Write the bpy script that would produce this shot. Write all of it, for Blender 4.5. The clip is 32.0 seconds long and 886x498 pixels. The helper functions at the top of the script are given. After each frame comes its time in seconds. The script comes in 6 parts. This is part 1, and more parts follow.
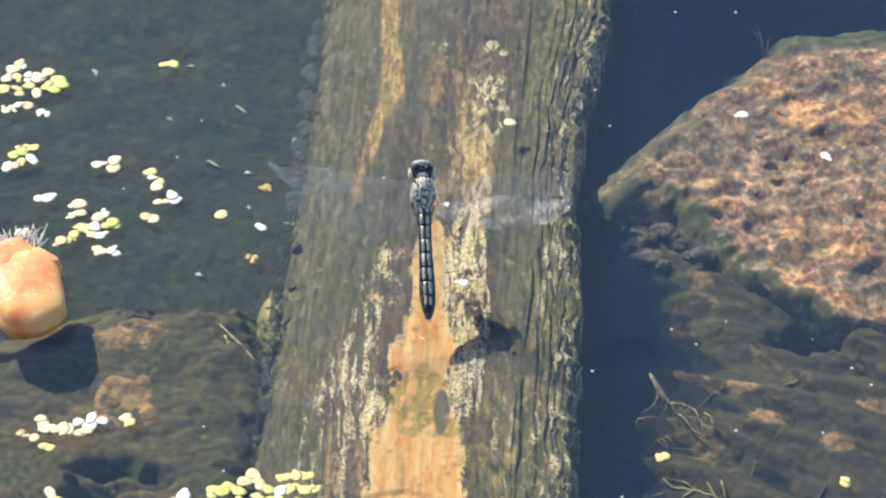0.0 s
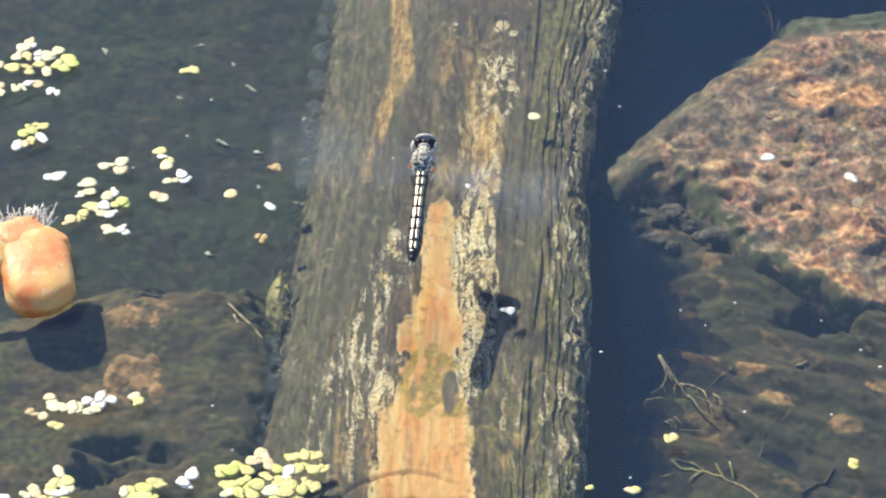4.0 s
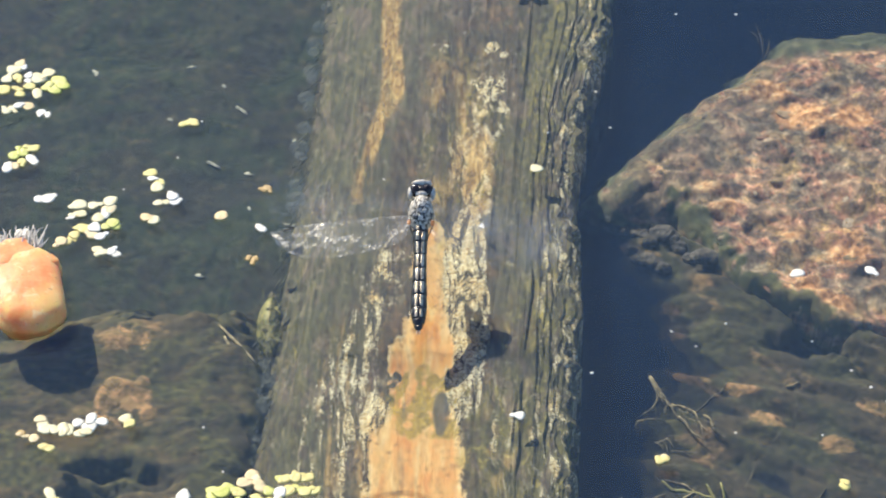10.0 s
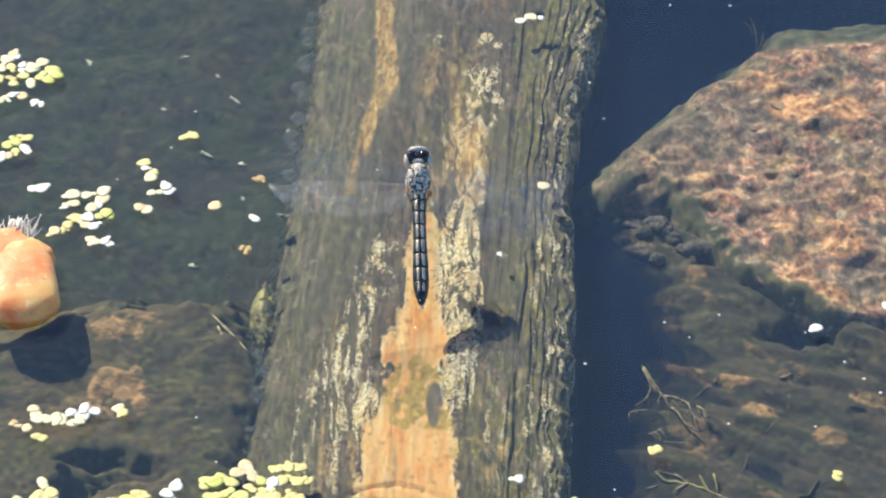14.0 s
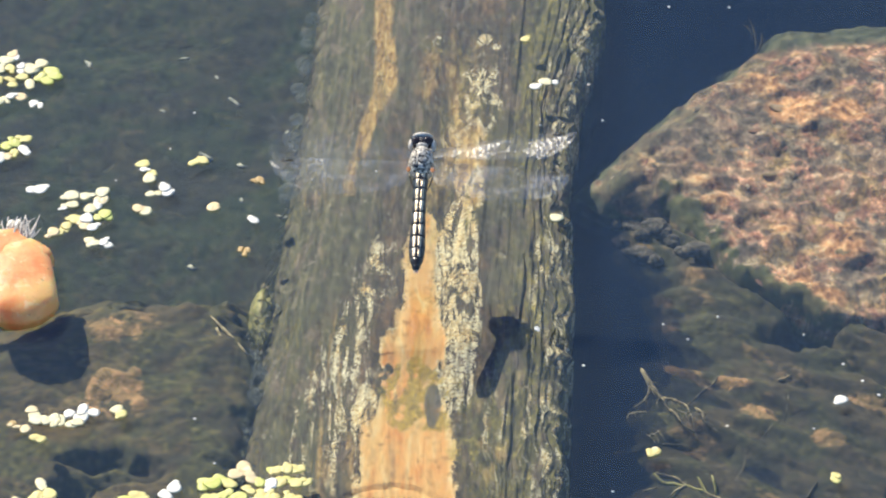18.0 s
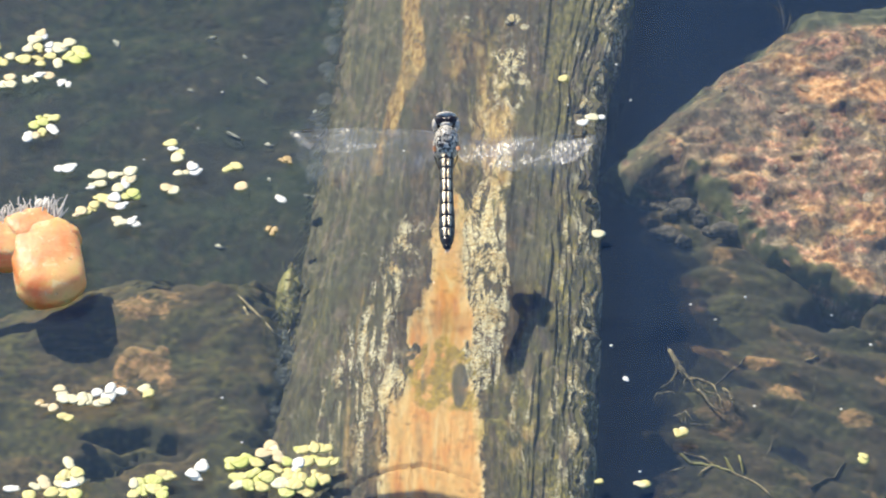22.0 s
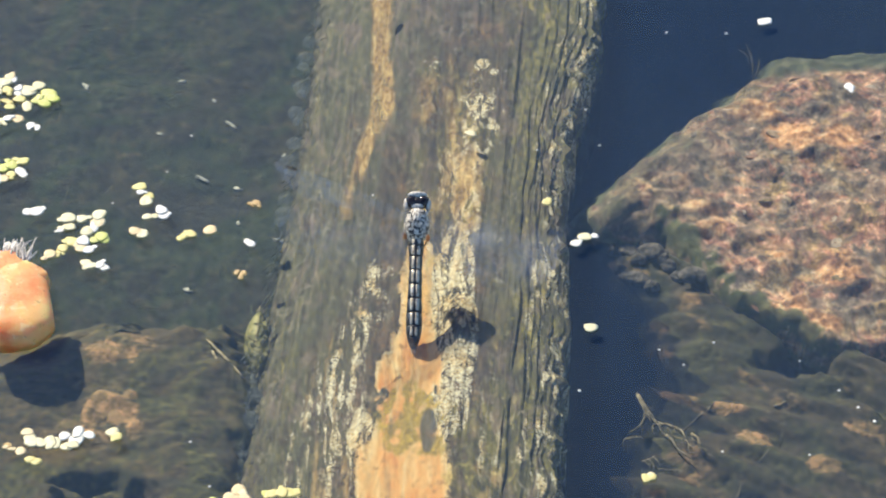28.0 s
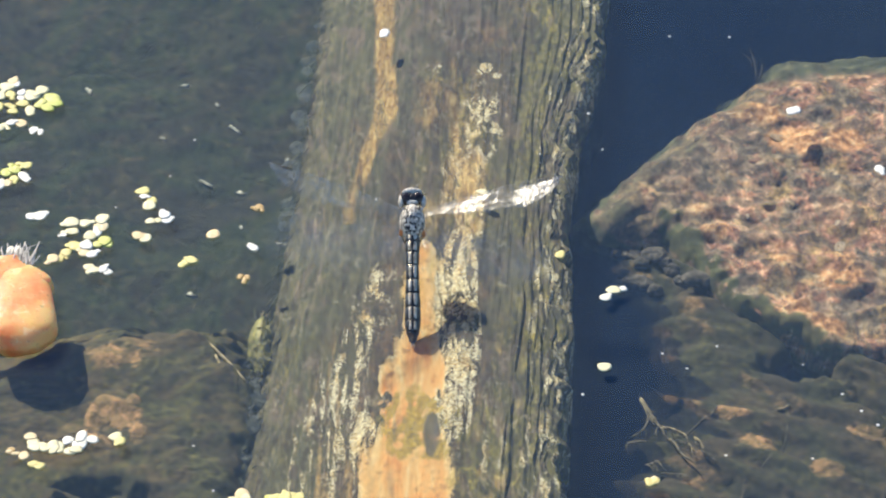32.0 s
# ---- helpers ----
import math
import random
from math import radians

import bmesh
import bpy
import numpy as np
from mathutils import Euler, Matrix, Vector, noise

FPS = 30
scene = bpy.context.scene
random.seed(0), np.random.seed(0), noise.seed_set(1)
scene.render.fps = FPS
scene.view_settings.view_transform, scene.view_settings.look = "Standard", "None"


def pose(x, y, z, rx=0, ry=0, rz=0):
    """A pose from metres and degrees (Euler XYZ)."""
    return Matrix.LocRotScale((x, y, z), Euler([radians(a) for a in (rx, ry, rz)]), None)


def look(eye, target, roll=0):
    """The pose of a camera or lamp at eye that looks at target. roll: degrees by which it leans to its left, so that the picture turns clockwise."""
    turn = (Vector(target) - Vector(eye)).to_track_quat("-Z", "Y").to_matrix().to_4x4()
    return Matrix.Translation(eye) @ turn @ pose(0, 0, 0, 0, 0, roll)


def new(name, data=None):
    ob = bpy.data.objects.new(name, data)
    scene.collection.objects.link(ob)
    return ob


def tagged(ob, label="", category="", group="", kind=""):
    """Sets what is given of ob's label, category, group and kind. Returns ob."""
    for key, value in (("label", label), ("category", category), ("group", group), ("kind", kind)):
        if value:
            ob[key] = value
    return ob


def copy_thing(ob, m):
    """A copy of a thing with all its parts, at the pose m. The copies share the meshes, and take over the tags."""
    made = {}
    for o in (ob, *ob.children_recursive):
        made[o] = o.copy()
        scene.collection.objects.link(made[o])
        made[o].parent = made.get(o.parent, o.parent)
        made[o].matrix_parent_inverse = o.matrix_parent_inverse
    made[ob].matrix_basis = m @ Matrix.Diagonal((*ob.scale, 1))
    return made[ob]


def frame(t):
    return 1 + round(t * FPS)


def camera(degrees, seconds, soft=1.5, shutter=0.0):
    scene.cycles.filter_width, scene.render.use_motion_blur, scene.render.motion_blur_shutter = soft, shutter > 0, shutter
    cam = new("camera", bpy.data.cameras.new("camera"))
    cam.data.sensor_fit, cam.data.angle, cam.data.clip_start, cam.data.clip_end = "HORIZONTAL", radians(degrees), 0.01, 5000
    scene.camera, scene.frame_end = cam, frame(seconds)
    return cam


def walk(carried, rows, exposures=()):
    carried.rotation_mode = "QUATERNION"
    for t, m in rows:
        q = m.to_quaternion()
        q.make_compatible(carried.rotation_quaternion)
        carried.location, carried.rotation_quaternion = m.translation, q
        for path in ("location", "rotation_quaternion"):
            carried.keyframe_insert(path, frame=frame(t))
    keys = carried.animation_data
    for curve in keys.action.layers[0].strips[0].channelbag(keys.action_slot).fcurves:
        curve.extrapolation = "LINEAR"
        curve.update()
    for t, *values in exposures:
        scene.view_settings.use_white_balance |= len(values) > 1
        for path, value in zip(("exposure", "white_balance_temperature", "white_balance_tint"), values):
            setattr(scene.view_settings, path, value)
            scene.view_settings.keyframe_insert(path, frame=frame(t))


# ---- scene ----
# A hovering dragonfly over a submerged log in a pond. Lengths in the plan are millimetres.
MM = 0.001

# ---- camera ----
cam = camera(14, 32.0, soft=2.05, shutter=0.5)
EYE = Vector((0.0, -0.6358, 0.5335))
VIEW = [
    (0, -0.000, -40.000, 0.00), (0.5, -0.035, -40.015, 0.09), (1, -0.067, -40.066, 0.19), (1.5, -0.056, -40.155, 0.17),
    (2, 0.012, -40.221, 0.23), (2.5, 0.064, -40.292, 0.16), (3, 0.142, -40.314, 0.12), (3.5, 0.195, -40.337, 0.10),
    (5.5, 0.169, -40.205, 0.13), (6, 0.144, -40.217, 0.12), (6.5, 0.112, -40.147, 0.16), (7, 0.103, -40.106, 0.17),
    (7.5, 0.121, -40.060, 0.11), (8, 0.035, -39.964, 0.11), (8.5, -0.008, -39.964, 0.18), (9, -0.012, -39.968, 0.27),
    (9.5, -0.045, -39.961, 0.25), (10, 0.001, -39.976, 0.14), (10.5, 0.031, -40.009, 0.02), (11, 0.047, -40.079, 0.04),
    (11.5, 0.030, -40.104, 0.15), (12, 0.034, -40.151, 0.28), (12.5, 0.039, -40.130, 0.22), (13, -0.025, -40.110, 0.24),
    (13.5, -0.089, -40.123, 0.32), (14, -0.135, -40.126, 0.35), (14.5, -0.170, -40.117, 0.36), (16.5, -0.189, -40.119, 0.47),
    (17, -0.209, -40.091, 0.48), (17.5, -0.195, -40.125, 0.42), (18, -0.163, -40.101, 0.45), (18.5, -0.145, -40.109, 0.53),
    (19, -0.111, -40.155, 0.63), (19.5, -0.032, -40.206, 0.53), (20, 0.016, -40.255, 0.45), (20.5, 0.103, -40.286, 0.33),
    (21, 0.180, -40.329, 0.30), (21.5, 0.298, -40.409, 0.19), (22, 0.408, -40.426, 0.18), (22.5, 0.460, -40.404, 0.17),
    (23, 0.503, -40.308, 0.22), (23.5, 0.507, -40.275, 0.26), (24, 0.510, -40.270, 0.16), (24.5, 0.496, -40.217, 0.15),
    (25, 0.513, -40.183, 0.15), (25.5, 0.447, -40.150, 0.20), (27.5, -0.211, -39.751, 0.72), (28, -0.232, -39.715, 0.78),
    (28.5, -0.250, -39.697, 0.77), (29, -0.248, -39.688, 0.78), (29.5, -0.248, -39.683, 0.80), (30, -0.220, -39.653, 0.81),
    (30.5, -0.230, -39.607, 0.79), (31, -0.229, -39.622, 0.75), (31.5, -0.221, -39.609, 0.73), (32, -0.166, -39.651, 0.69),
    ]


def aim(yaw, pitch, roll):
    """The pose of the held camera from its turn to the left, its pitch and its lean, in degrees."""
    a, b = radians(yaw), radians(pitch)
    ahead = Vector((-math.sin(a) * math.cos(b), math.cos(a) * math.cos(b), math.sin(b)))
    return look(EYE, EYE + ahead, roll)


walk(cam, [(t, aim(yaw, pitch, roll)) for t, yaw, pitch, roll in VIEW], exposures=[(0.0, 0.40), (32.0, 0.40)])

# ---- world, sun ----
SUN_FROM = Vector((-0.78, 1.14, 1.0)).normalized()
sky_world = bpy.data.worlds.new("sky")
scene.world = sky_world
sky_world.use_nodes = True
wt = sky_world.node_tree
sky = wt.nodes.new("ShaderNodeTexSky")
sky.sky_type, sky.sun_disc = "NISHITA", False
sky.air_density, sky.dust_density, sky.ozone_density = 1.0, 0.05, 8.0
sky.sun_elevation, sky.sun_rotation = math.asin(SUN_FROM.z), math.atan2(SUN_FROM.x, SUN_FROM.y)
back = wt.nodes["Background"]
wt.links.new(sky.outputs["Color"], back.inputs["Color"])
back.inputs["Strength"].default_value = 0.13
sun = new("sun", bpy.data.lights.new("sun", "SUN"))
sun.data.energy, sun.data.angle, sun.data.color = 4.9, radians(0.5), (1.0, 0.89, 0.715)
sun.matrix_world = look(SUN_FROM * 3, (0, 0, 0))


# ---- materials ----
class Mat:
    """A small builder for node materials."""

    def __init__(self, name):
        self.m = bpy.data.materials.new(name)
        self.m.use_nodes = True
        self.nt = self.m.node_tree
        self.bsdf = self.nt.nodes["Principled BSDF"]
        self.out = self.nt.nodes["Material Output"]
        self.co = self.nt.nodes.new("ShaderNodeTexCoord").outputs["Object"]

    def put(self, socket, v):
        if isinstance(v, bpy.types.NodeSocket):
            self.nt.links.new(v, socket)
        elif isinstance(v, tuple) and len(v) == 3 and socket.type == "RGBA":
            socket.default_value = (*v, 1)
        else:
            socket.default_value = v

    def stretch(self, sx, sy, sz, turn=0.0):
        at = self.co
        if turn:
            n = self.nt.nodes.new("ShaderNodeMapping")
            self.put(n.inputs["Vector"], at)
            n.inputs["Rotation"].default_value = (0, 0, radians(turn))
            at = n.outputs["Vector"]
        n = self.nt.nodes.new("ShaderNodeMapping")
        self.put(n.inputs["Vector"], at)
        n.inputs["Scale"].default_value = (sx, sy, sz)
        return n.outputs["Vector"]

    def grain(self, scale, detail=5, rough=0.6, vec=None, warp=0.0):
        n = self.nt.nodes.new("ShaderNodeTexNoise")
        self.put(n.inputs["Vector"], vec or self.co)
        n.inputs["Scale"].default_value, n.inputs["Detail"].default_value = scale, detail
        n.inputs["Roughness"].default_value, n.inputs["Distortion"].default_value = rough, warp
        wide = self.nt.nodes.new("ShaderNodeMapRange")
        self.put(wide.inputs["Value"], n.outputs["Fac"])
        wide.inputs["From Min"].default_value, wide.inputs["From Max"].default_value = 0.29, 0.71
        return wide.outputs["Result"]

    def cells(self, scale, what="Distance", feature="F1", vec=None):
        n = self.nt.nodes.new("ShaderNodeTexVoronoi")
        n.feature = feature
        self.put(n.inputs["Vector"], vec or self.co)
        n.inputs["Scale"].default_value = scale
        return n.outputs[what]

    def ramp(self, fac, *stops):
        n = self.nt.nodes.new("ShaderNodeValToRGB")
        self.put(n.inputs["Fac"], fac)
        while len(n.color_ramp.elements) < len(stops):
            n.color_ramp.elements.new(0.5)
        for e, (at, col) in zip(n.color_ramp.elements, stops):
            e.position = at
            e.color = (*col, 1) if isinstance(col, tuple) else (col, col, col, 1)
        return n.outputs["Color"]

    def mix(self, fac, a, b, how="MIX"):
        n = self.nt.nodes.new("ShaderNodeMix")
        n.data_type, n.blend_type = "RGBA", how
        self.put(n.inputs[0], fac)
        self.put(n.inputs[6], a)
        self.put(n.inputs[7], b)
        return n.outputs[2]

    def calc(self, how, a, b):
        n = self.nt.nodes.new("ShaderNodeMath")
        n.operation, n.use_clamp = how, True
        self.put(n.inputs[0], a)
        self.put(n.inputs[1], b)
        return n.outputs[0]

    def attr(self, name):
        n = self.nt.nodes.new("ShaderNodeAttribute")
        n.attribute_name = name
        return n.outputs["Fac"]

    def chance(self):
        return self.nt.nodes.new("ShaderNodeObjectInfo").outputs["Random"]

    def bump(self, height, strength, distance):
        n = self.nt.nodes.new("ShaderNodeBump")
        n.inputs["Strength"].default_value, n.inputs["Distance"].default_value = strength, distance
        self.put(n.inputs["Height"], height)
        return n.outputs["Normal"]

    def done(self, color, rough, bump=None, **more):
        self.put(self.bsdf.inputs["Base Color"], color)
        self.put(self.bsdf.inputs["Roughness"], rough)
        if bump:
            self.put(self.bsdf.inputs["Normal"], bump)
        for key, v in more.items():
            self.put(self.bsdf.inputs[key.replace("_", " ")], v)
        return self.m


def wood_material():
    k = Mat("waterlogged_wood")
    fibre = k.mix(0.45, k.grain(1, 8, 0.78, k.stretch(640, 110, 450), 1.8), k.grain(1, 7, 0.72, k.stretch(250, 42, 200), 1.6))
    fibre = k.ramp(fibre, (0.18, 0.0), (0.82, 1.0))
    broad = k.grain(1, 5, 0.62, k.stretch(170, 22, 170), 0.7)
    speck = k.grain(1250, 5, 0.75)
    mottle = k.grain(1, 7, 0.75, k.stretch(430, 130, 330), 1.1)
    blotch = k.grain(110, 6, 0.68)
    dark = k.ramp(fibre, (0.12, (0.038, 0.032, 0.023)), (0.42, (0.082, 0.068, 0.046)), (0.65, (0.140, 0.115, 0.075)), (0.92, (0.33, 0.26, 0.165)))
    olive = k.ramp(fibre, (0.12, (0.018, 0.022, 0.009)), (0.5, (0.080, 0.085, 0.034)), (0.92, (0.25, 0.23, 0.095)))
    brown = k.ramp(fibre, (0.12, (0.050, 0.032, 0.020)), (0.5, (0.17, 0.105, 0.062)), (0.92, (0.42, 0.27, 0.15)))
    base = k.mix(k.ramp(broad, (0.35, 0.0), (0.75, 0.85)), dark, olive)
    base = k.mix(k.ramp(blotch, (0.48, 0.0), (0.82, 0.85)), base, brown)
    moss = k.ramp(k.calc("MULTIPLY", k.attr("moss"), k.mix(0.5, broad, mottle)), (0.15, 0.0), (0.5, 0.9))
    base = k.mix(moss, base, k.ramp(k.mix(0.4, fibre, mottle), (0.2, (0.026, 0.031, 0.010)), (0.42, (0.105, 0.115, 0.030)), (0.64, (0.27, 0.27, 0.080)), (0.86, (0.50, 0.47, 0.17))))
    base = k.mix(0.7, base, k.ramp(mottle, (0.15, (0.34, 0.34, 0.30)), (0.5, (0.86, 0.85, 0.80)), (0.85, (1.7, 1.6, 1.38))), "MULTIPLY")
    base = k.mix(0.55, base, k.ramp(speck, (0.22, (0.16, 0.16, 0.15)), (0.5, (0.9, 0.9, 0.88)), (0.8, (2.5, 2.35, 2.05))), "MULTIPLY")
    base = k.mix(1.0, base, (0.83, 0.755, 0.60), "MULTIPLY")
    # silt and a grey-green film over the weathered wood
    film = k.grain(1, 7, 0.74, k.stretch(300, 95, 240), 1.3)
    drift = k.ramp(k.calc("MULTIPLY", k.attr("silt"), k.ramp(k.mix(0.45, broad, film), (0.22, 0.25), (0.6, 1.0))), (0.25, 0.0), (0.8, 0.7))
    base = k.mix(drift, base, k.ramp(k.mix(0.4, film, speck), (0.22, (0.022, 0.026, 0.012)), (0.42, (0.066, 0.070, 0.033)), (0.60, (0.140, 0.134, 0.068)), (0.80, (0.38, 0.34, 0.20))))
    # rosy and pale worn patches, and light crusts
    base = k.mix(k.ramp(k.grain(1, 6, 0.72, k.stretch(150, 60, 120), 1.4), (0.56, 0.0), (0.78, 0.6)), base, k.ramp(k.mix(0.5, speck, mottle), (0.25, (0.085, 0.058, 0.045)), (0.5, (0.23, 0.165, 0.125)), (0.78, (0.46, 0.35, 0.26))))
    base = k.mix(k.ramp(k.grain(1, 7, 0.78, k.stretch(420, 240, 380), 1.2), (0.66, 0.0), (0.82, 0.6)), base, k.ramp(speck, (0.25, (0.26, 0.23, 0.15)), (0.75, (0.66, 0.60, 0.42))))
    peel = k.grain(1, 7, 0.74, k.stretch(230, 66, 200), 1.6)
    broken = k.calc("MULTIPLY", k.ramp(peel, (0.34, 0.0), (0.56, 1.0)), k.ramp(fibre, (0.25, 0.25), (0.6, 1.0)))
    pale_fac = k.ramp(k.calc("MULTIPLY", k.calc("MULTIPLY", k.attr("pale"), 1.5), k.calc("MULTIPLY", k.calc("ADD", broken, 0.1), k.ramp(speck, (0.3, 0.35), (0.5, 1.0)))), (0.17, 0.0), (0.48, 0.95))
    base = k.mix(pale_fac, base, k.ramp(k.mix(0.55, blotch, speck), (0.2, (0.50, 0.28, 0.09)), (0.34, (0.84, 0.60, 0.26)), (0.46, (0.94, 0.80, 0.46)), (0.60, (0.96, 0.92, 0.70))))
    tan_fac = k.ramp(k.calc("MULTIPLY", k.attr("tan"), k.ramp(k.mix(0.25, peel, speck), (0.26, 0.25), (0.55, 1.0))), (0.12, 0.0), (0.8, 0.85))
    base = k.mix(tan_fac, base, k.ramp(mottle, (0.28, (0.22, 0.12, 0.04)), (0.5, (0.60, 0.37, 0.115)), (0.74, (0.88, 0.65, 0.26))))
    base = k.mix(k.calc("MULTIPLY", k.calc("ADD", pale_fac, k.calc("MULTIPLY", tan_fac, 0.4)), 0.6), base, k.mix(1.0, base, k.ramp(k.mix(0.5, speck, k.grain(520, 6, 0.78)), (0.24, (0.22, 0.20, 0.15)), (0.48, (0.85, 0.82, 0.76)), (0.78, (1.45, 1.4, 1.3))), "MULTIPLY"))
    bare_fac = k.ramp(k.calc("ADD", k.attr("bare"), k.calc("MULTIPLY", k.calc("SUBTRACT", k.mix(0.4, mottle, speck), 0.2), 0.8)), (0.62, 0.0), (0.76, 1.0))
    tone = k.grain(1, 6, 0.65, k.stretch(330, 60, 300), 0.5)
    bare = k.ramp(tone, (0.1, (0.76, 0.29, 0.06)), (0.35, (0.93, 0.45, 0.12)), (0.6, (0.95, 0.59, 0.21)), (0.85, (0.96, 0.76, 0.38)))
    # cleaner, yellower wood along the tongue's worn edges
    fringe = k.calc("MULTIPLY", k.ramp(k.attr("bare"), (0.62, 1.0), (1.08, 0.10)), k.ramp(k.mix(0.5, mottle, blotch), (0.3, 0.15), (0.6, 1.0)))
    bare = k.mix(fringe, bare, k.ramp(speck, (0.2, (0.88, 0.60, 0.22)), (0.5, (0.95, 0.80, 0.42)), (0.8, (0.96, 0.92, 0.68))))
    bare = k.mix(k.ramp(k.grain(60, 5, 0.65), (0.42, 0.0), (0.68, 0.6)), bare, (0.95, 0.64, 0.25))
    bare = k.mix(k.ramp(k.grain(480, 7, 0.8), (0.58, 0.0), (0.8, 0.75)), bare, (0.40, 0.19, 0.06))
    bare = k.mix(k.ramp(k.grain(1, 7, 0.78, k.stretch(260, 70, 200), 0.8), (0.62, 0.0), (0.82, 0.55)), bare, k.ramp(speck, (0.2, (0.30, 0.18, 0.06)), (0.8, (0.66, 0.42, 0.18))))
    bare = k.mix(k.ramp(k.calc("MULTIPLY", k.attr("moss"), mottle), (0.16, 0.0), (0.42, 0.85)), bare, k.ramp(speck, (0.2, (0.16, 0.13, 0.02)), (0.5, (0.42, 0.32, 0.04)), (0.8, (0.72, 0.52, 0.08))))
    base = k.mix(bare_fac, base, bare)
    base = k.mix(k.ramp(k.calc("MULTIPLY", k.attr("stain"), k.calc("ADD", k.mix(0.5, mottle, speck), 0.15)), (0.18, 0.0), (0.62, 0.85)), base, k.ramp(fibre, (0.3, (0.05, 0.055, 0.05)), (0.7, (0.17, 0.16, 0.14))))
    rough = k.ramp(speck, (0.3, 0.45), (0.7, 0.75))
    hgt = k.mix(0.3, k.mix(0.45, fibre, mottle), speck)
    return k.done(base, rough, k.bump(hgt, 0.6, 0.0011))


def granite_material():
    k = Mat("pink_granite")
    shift = k.nt.nodes.new("ShaderNodeTexNoise")
    shift.inputs["Scale"].default_value, shift.inputs["Detail"].default_value = 190, 6
    k.put(shift.inputs["Vector"], k.co)
    k.co = k.stretch(1.0, 0.68, 1.0)
    warp = k.mix(0.011, k.co, shift.outputs["Color"], "ADD")

    def pick(scale, channel):
        sep = k.nt.nodes.new("ShaderNodeSeparateColor")
        k.put(sep.inputs[0], k.cells(scale, "Color", vec=warp))
        return sep.outputs[channel]

    crumb = k.grain(300, 8, 0.80, None, 0.15)
    grit = k.grain(600, 5, 0.75)
    lump = k.grain(1, 7, 0.72, k.stretch(70, 125, 100, 25), 0.5)
    # weathered tan skin, with pink, olive and grey fields of feldspar, lichen and silt
    base = k.ramp(k.mix(0.4, crumb, lump), (0.16, (0.10, 0.078, 0.066)), (0.38, (0.26, 0.205, 0.172)), (0.58, (0.46, 0.355, 0.285)), (0.80, (0.82, 0.70, 0.57)))
    pink = k.ramp(k.mix(0.5, crumb, grit), (0.22, (0.27, 0.125, 0.10)), (0.48, (0.64, 0.33, 0.25)), (0.76, (0.92, 0.66, 0.52)))
    base = k.mix(k.ramp(k.grain(88, 7, 0.76, None, 0.6), (0.47, 0.0), (0.60, 0.85)), base, pink)
    olive = k.ramp(crumb, (0.2, (0.12, 0.095, 0.04)), (0.5, (0.36, 0.28, 0.12)), (0.78, (0.68, 0.56, 0.29)))
    base = k.mix(k.ramp(k.grain(95, 7, 0.74, None, 0.3), (0.5, 0.0), (0.72, 0.8)), base, olive)
    slate = k.ramp(crumb, (0.18, (0.065, 0.066, 0.060)), (0.45, (0.185, 0.178, 0.155)), (0.78, (0.46, 0.43, 0.37)))
    base = k.mix(k.ramp(k.grain(1, 7, 0.74, k.stretch(62, 120, 100, 22), 0.7), (0.50, 0.0), (0.62, 0.85)), base, slate)
    minerals = k.ramp(pick(300, 1), (0.0, (0.62, 0.58, 0.54)), (0.3, (0.85, 0.76, 0.68)), (0.55, (1.0, 0.88, 0.76)), (0.8, (1.12, 1.0, 0.82)), (0.95, (1.5, 1.4, 1.25)))
    base = k.mix(0.7, base, minerals, "MULTIPLY")
    blaze = k.ramp(k.mix(0.5, crumb, grit), (0.2, (0.45, 0.20, 0.08)), (0.5, (0.86, 0.46, 0.22)), (0.8, (0.93, 0.74, 0.46)))
    base = k.mix(k.ramp(k.calc("MULTIPLY", k.attr("bloom"), k.calc("ADD", k.grain(170, 6, 0.74, None, 0.3), 0.2)), (0.16, 0.0), (0.52, 0.92)), base, blaze)
    base = k.mix(k.ramp(k.calc("MULTIPLY", k.attr("grey"), k.ramp(k.grain(120, 7, 0.75, None, 0.6), (0.34, 0.25), (0.6, 1.0))), (0.12, 0.0), (0.85, 0.75)), base, k.ramp(crumb, (0.15, (0.055, 0.052, 0.042)), (0.5, (0.175, 0.150, 0.115)), (0.85, (0.42, 0.35, 0.26))))
    base = k.mix(0.7, base, k.ramp(crumb, (0.16, (0.36, 0.33, 0.29)), (0.42, (0.86, 0.81, 0.75)), (0.76, (1.7, 1.58, 1.36))), "MULTIPLY")
    base = k.mix(k.ramp(k.calc("ADD", k.attr("algae"), k.calc("MULTIPLY", k.calc("SUBTRACT", k.grain(150, 6, 0.72), 0.4), 0.6)), (0.35, 0.0), (0.75, 0.95)), base, k.ramp(crumb, (0.15, (0.034, 0.050, 0.026)), (0.55, (0.118, 0.142, 0.072)), (0.9, (0.30, 0.29, 0.16))))
    base = k.mix(k.ramp(k.calc("MULTIPLY", k.attr("fresh"), k.calc("ADD", k.grain(200, 6, 0.72), 0.25)), (0.3, 0.0), (0.6, 0.9)), base, k.ramp(crumb, (0.15, (0.03, 0.045, 0.016)), (0.55, (0.095, 0.125, 0.040)), (0.9, (0.22, 0.24, 0.09))))
    hgt = k.mix(0.5, lump, crumb)
    return k.done(base, k.ramp(crumb, (0.3, 0.5), (0.7, 0.8)), k.bump(hgt, 0.65, 0.0028))


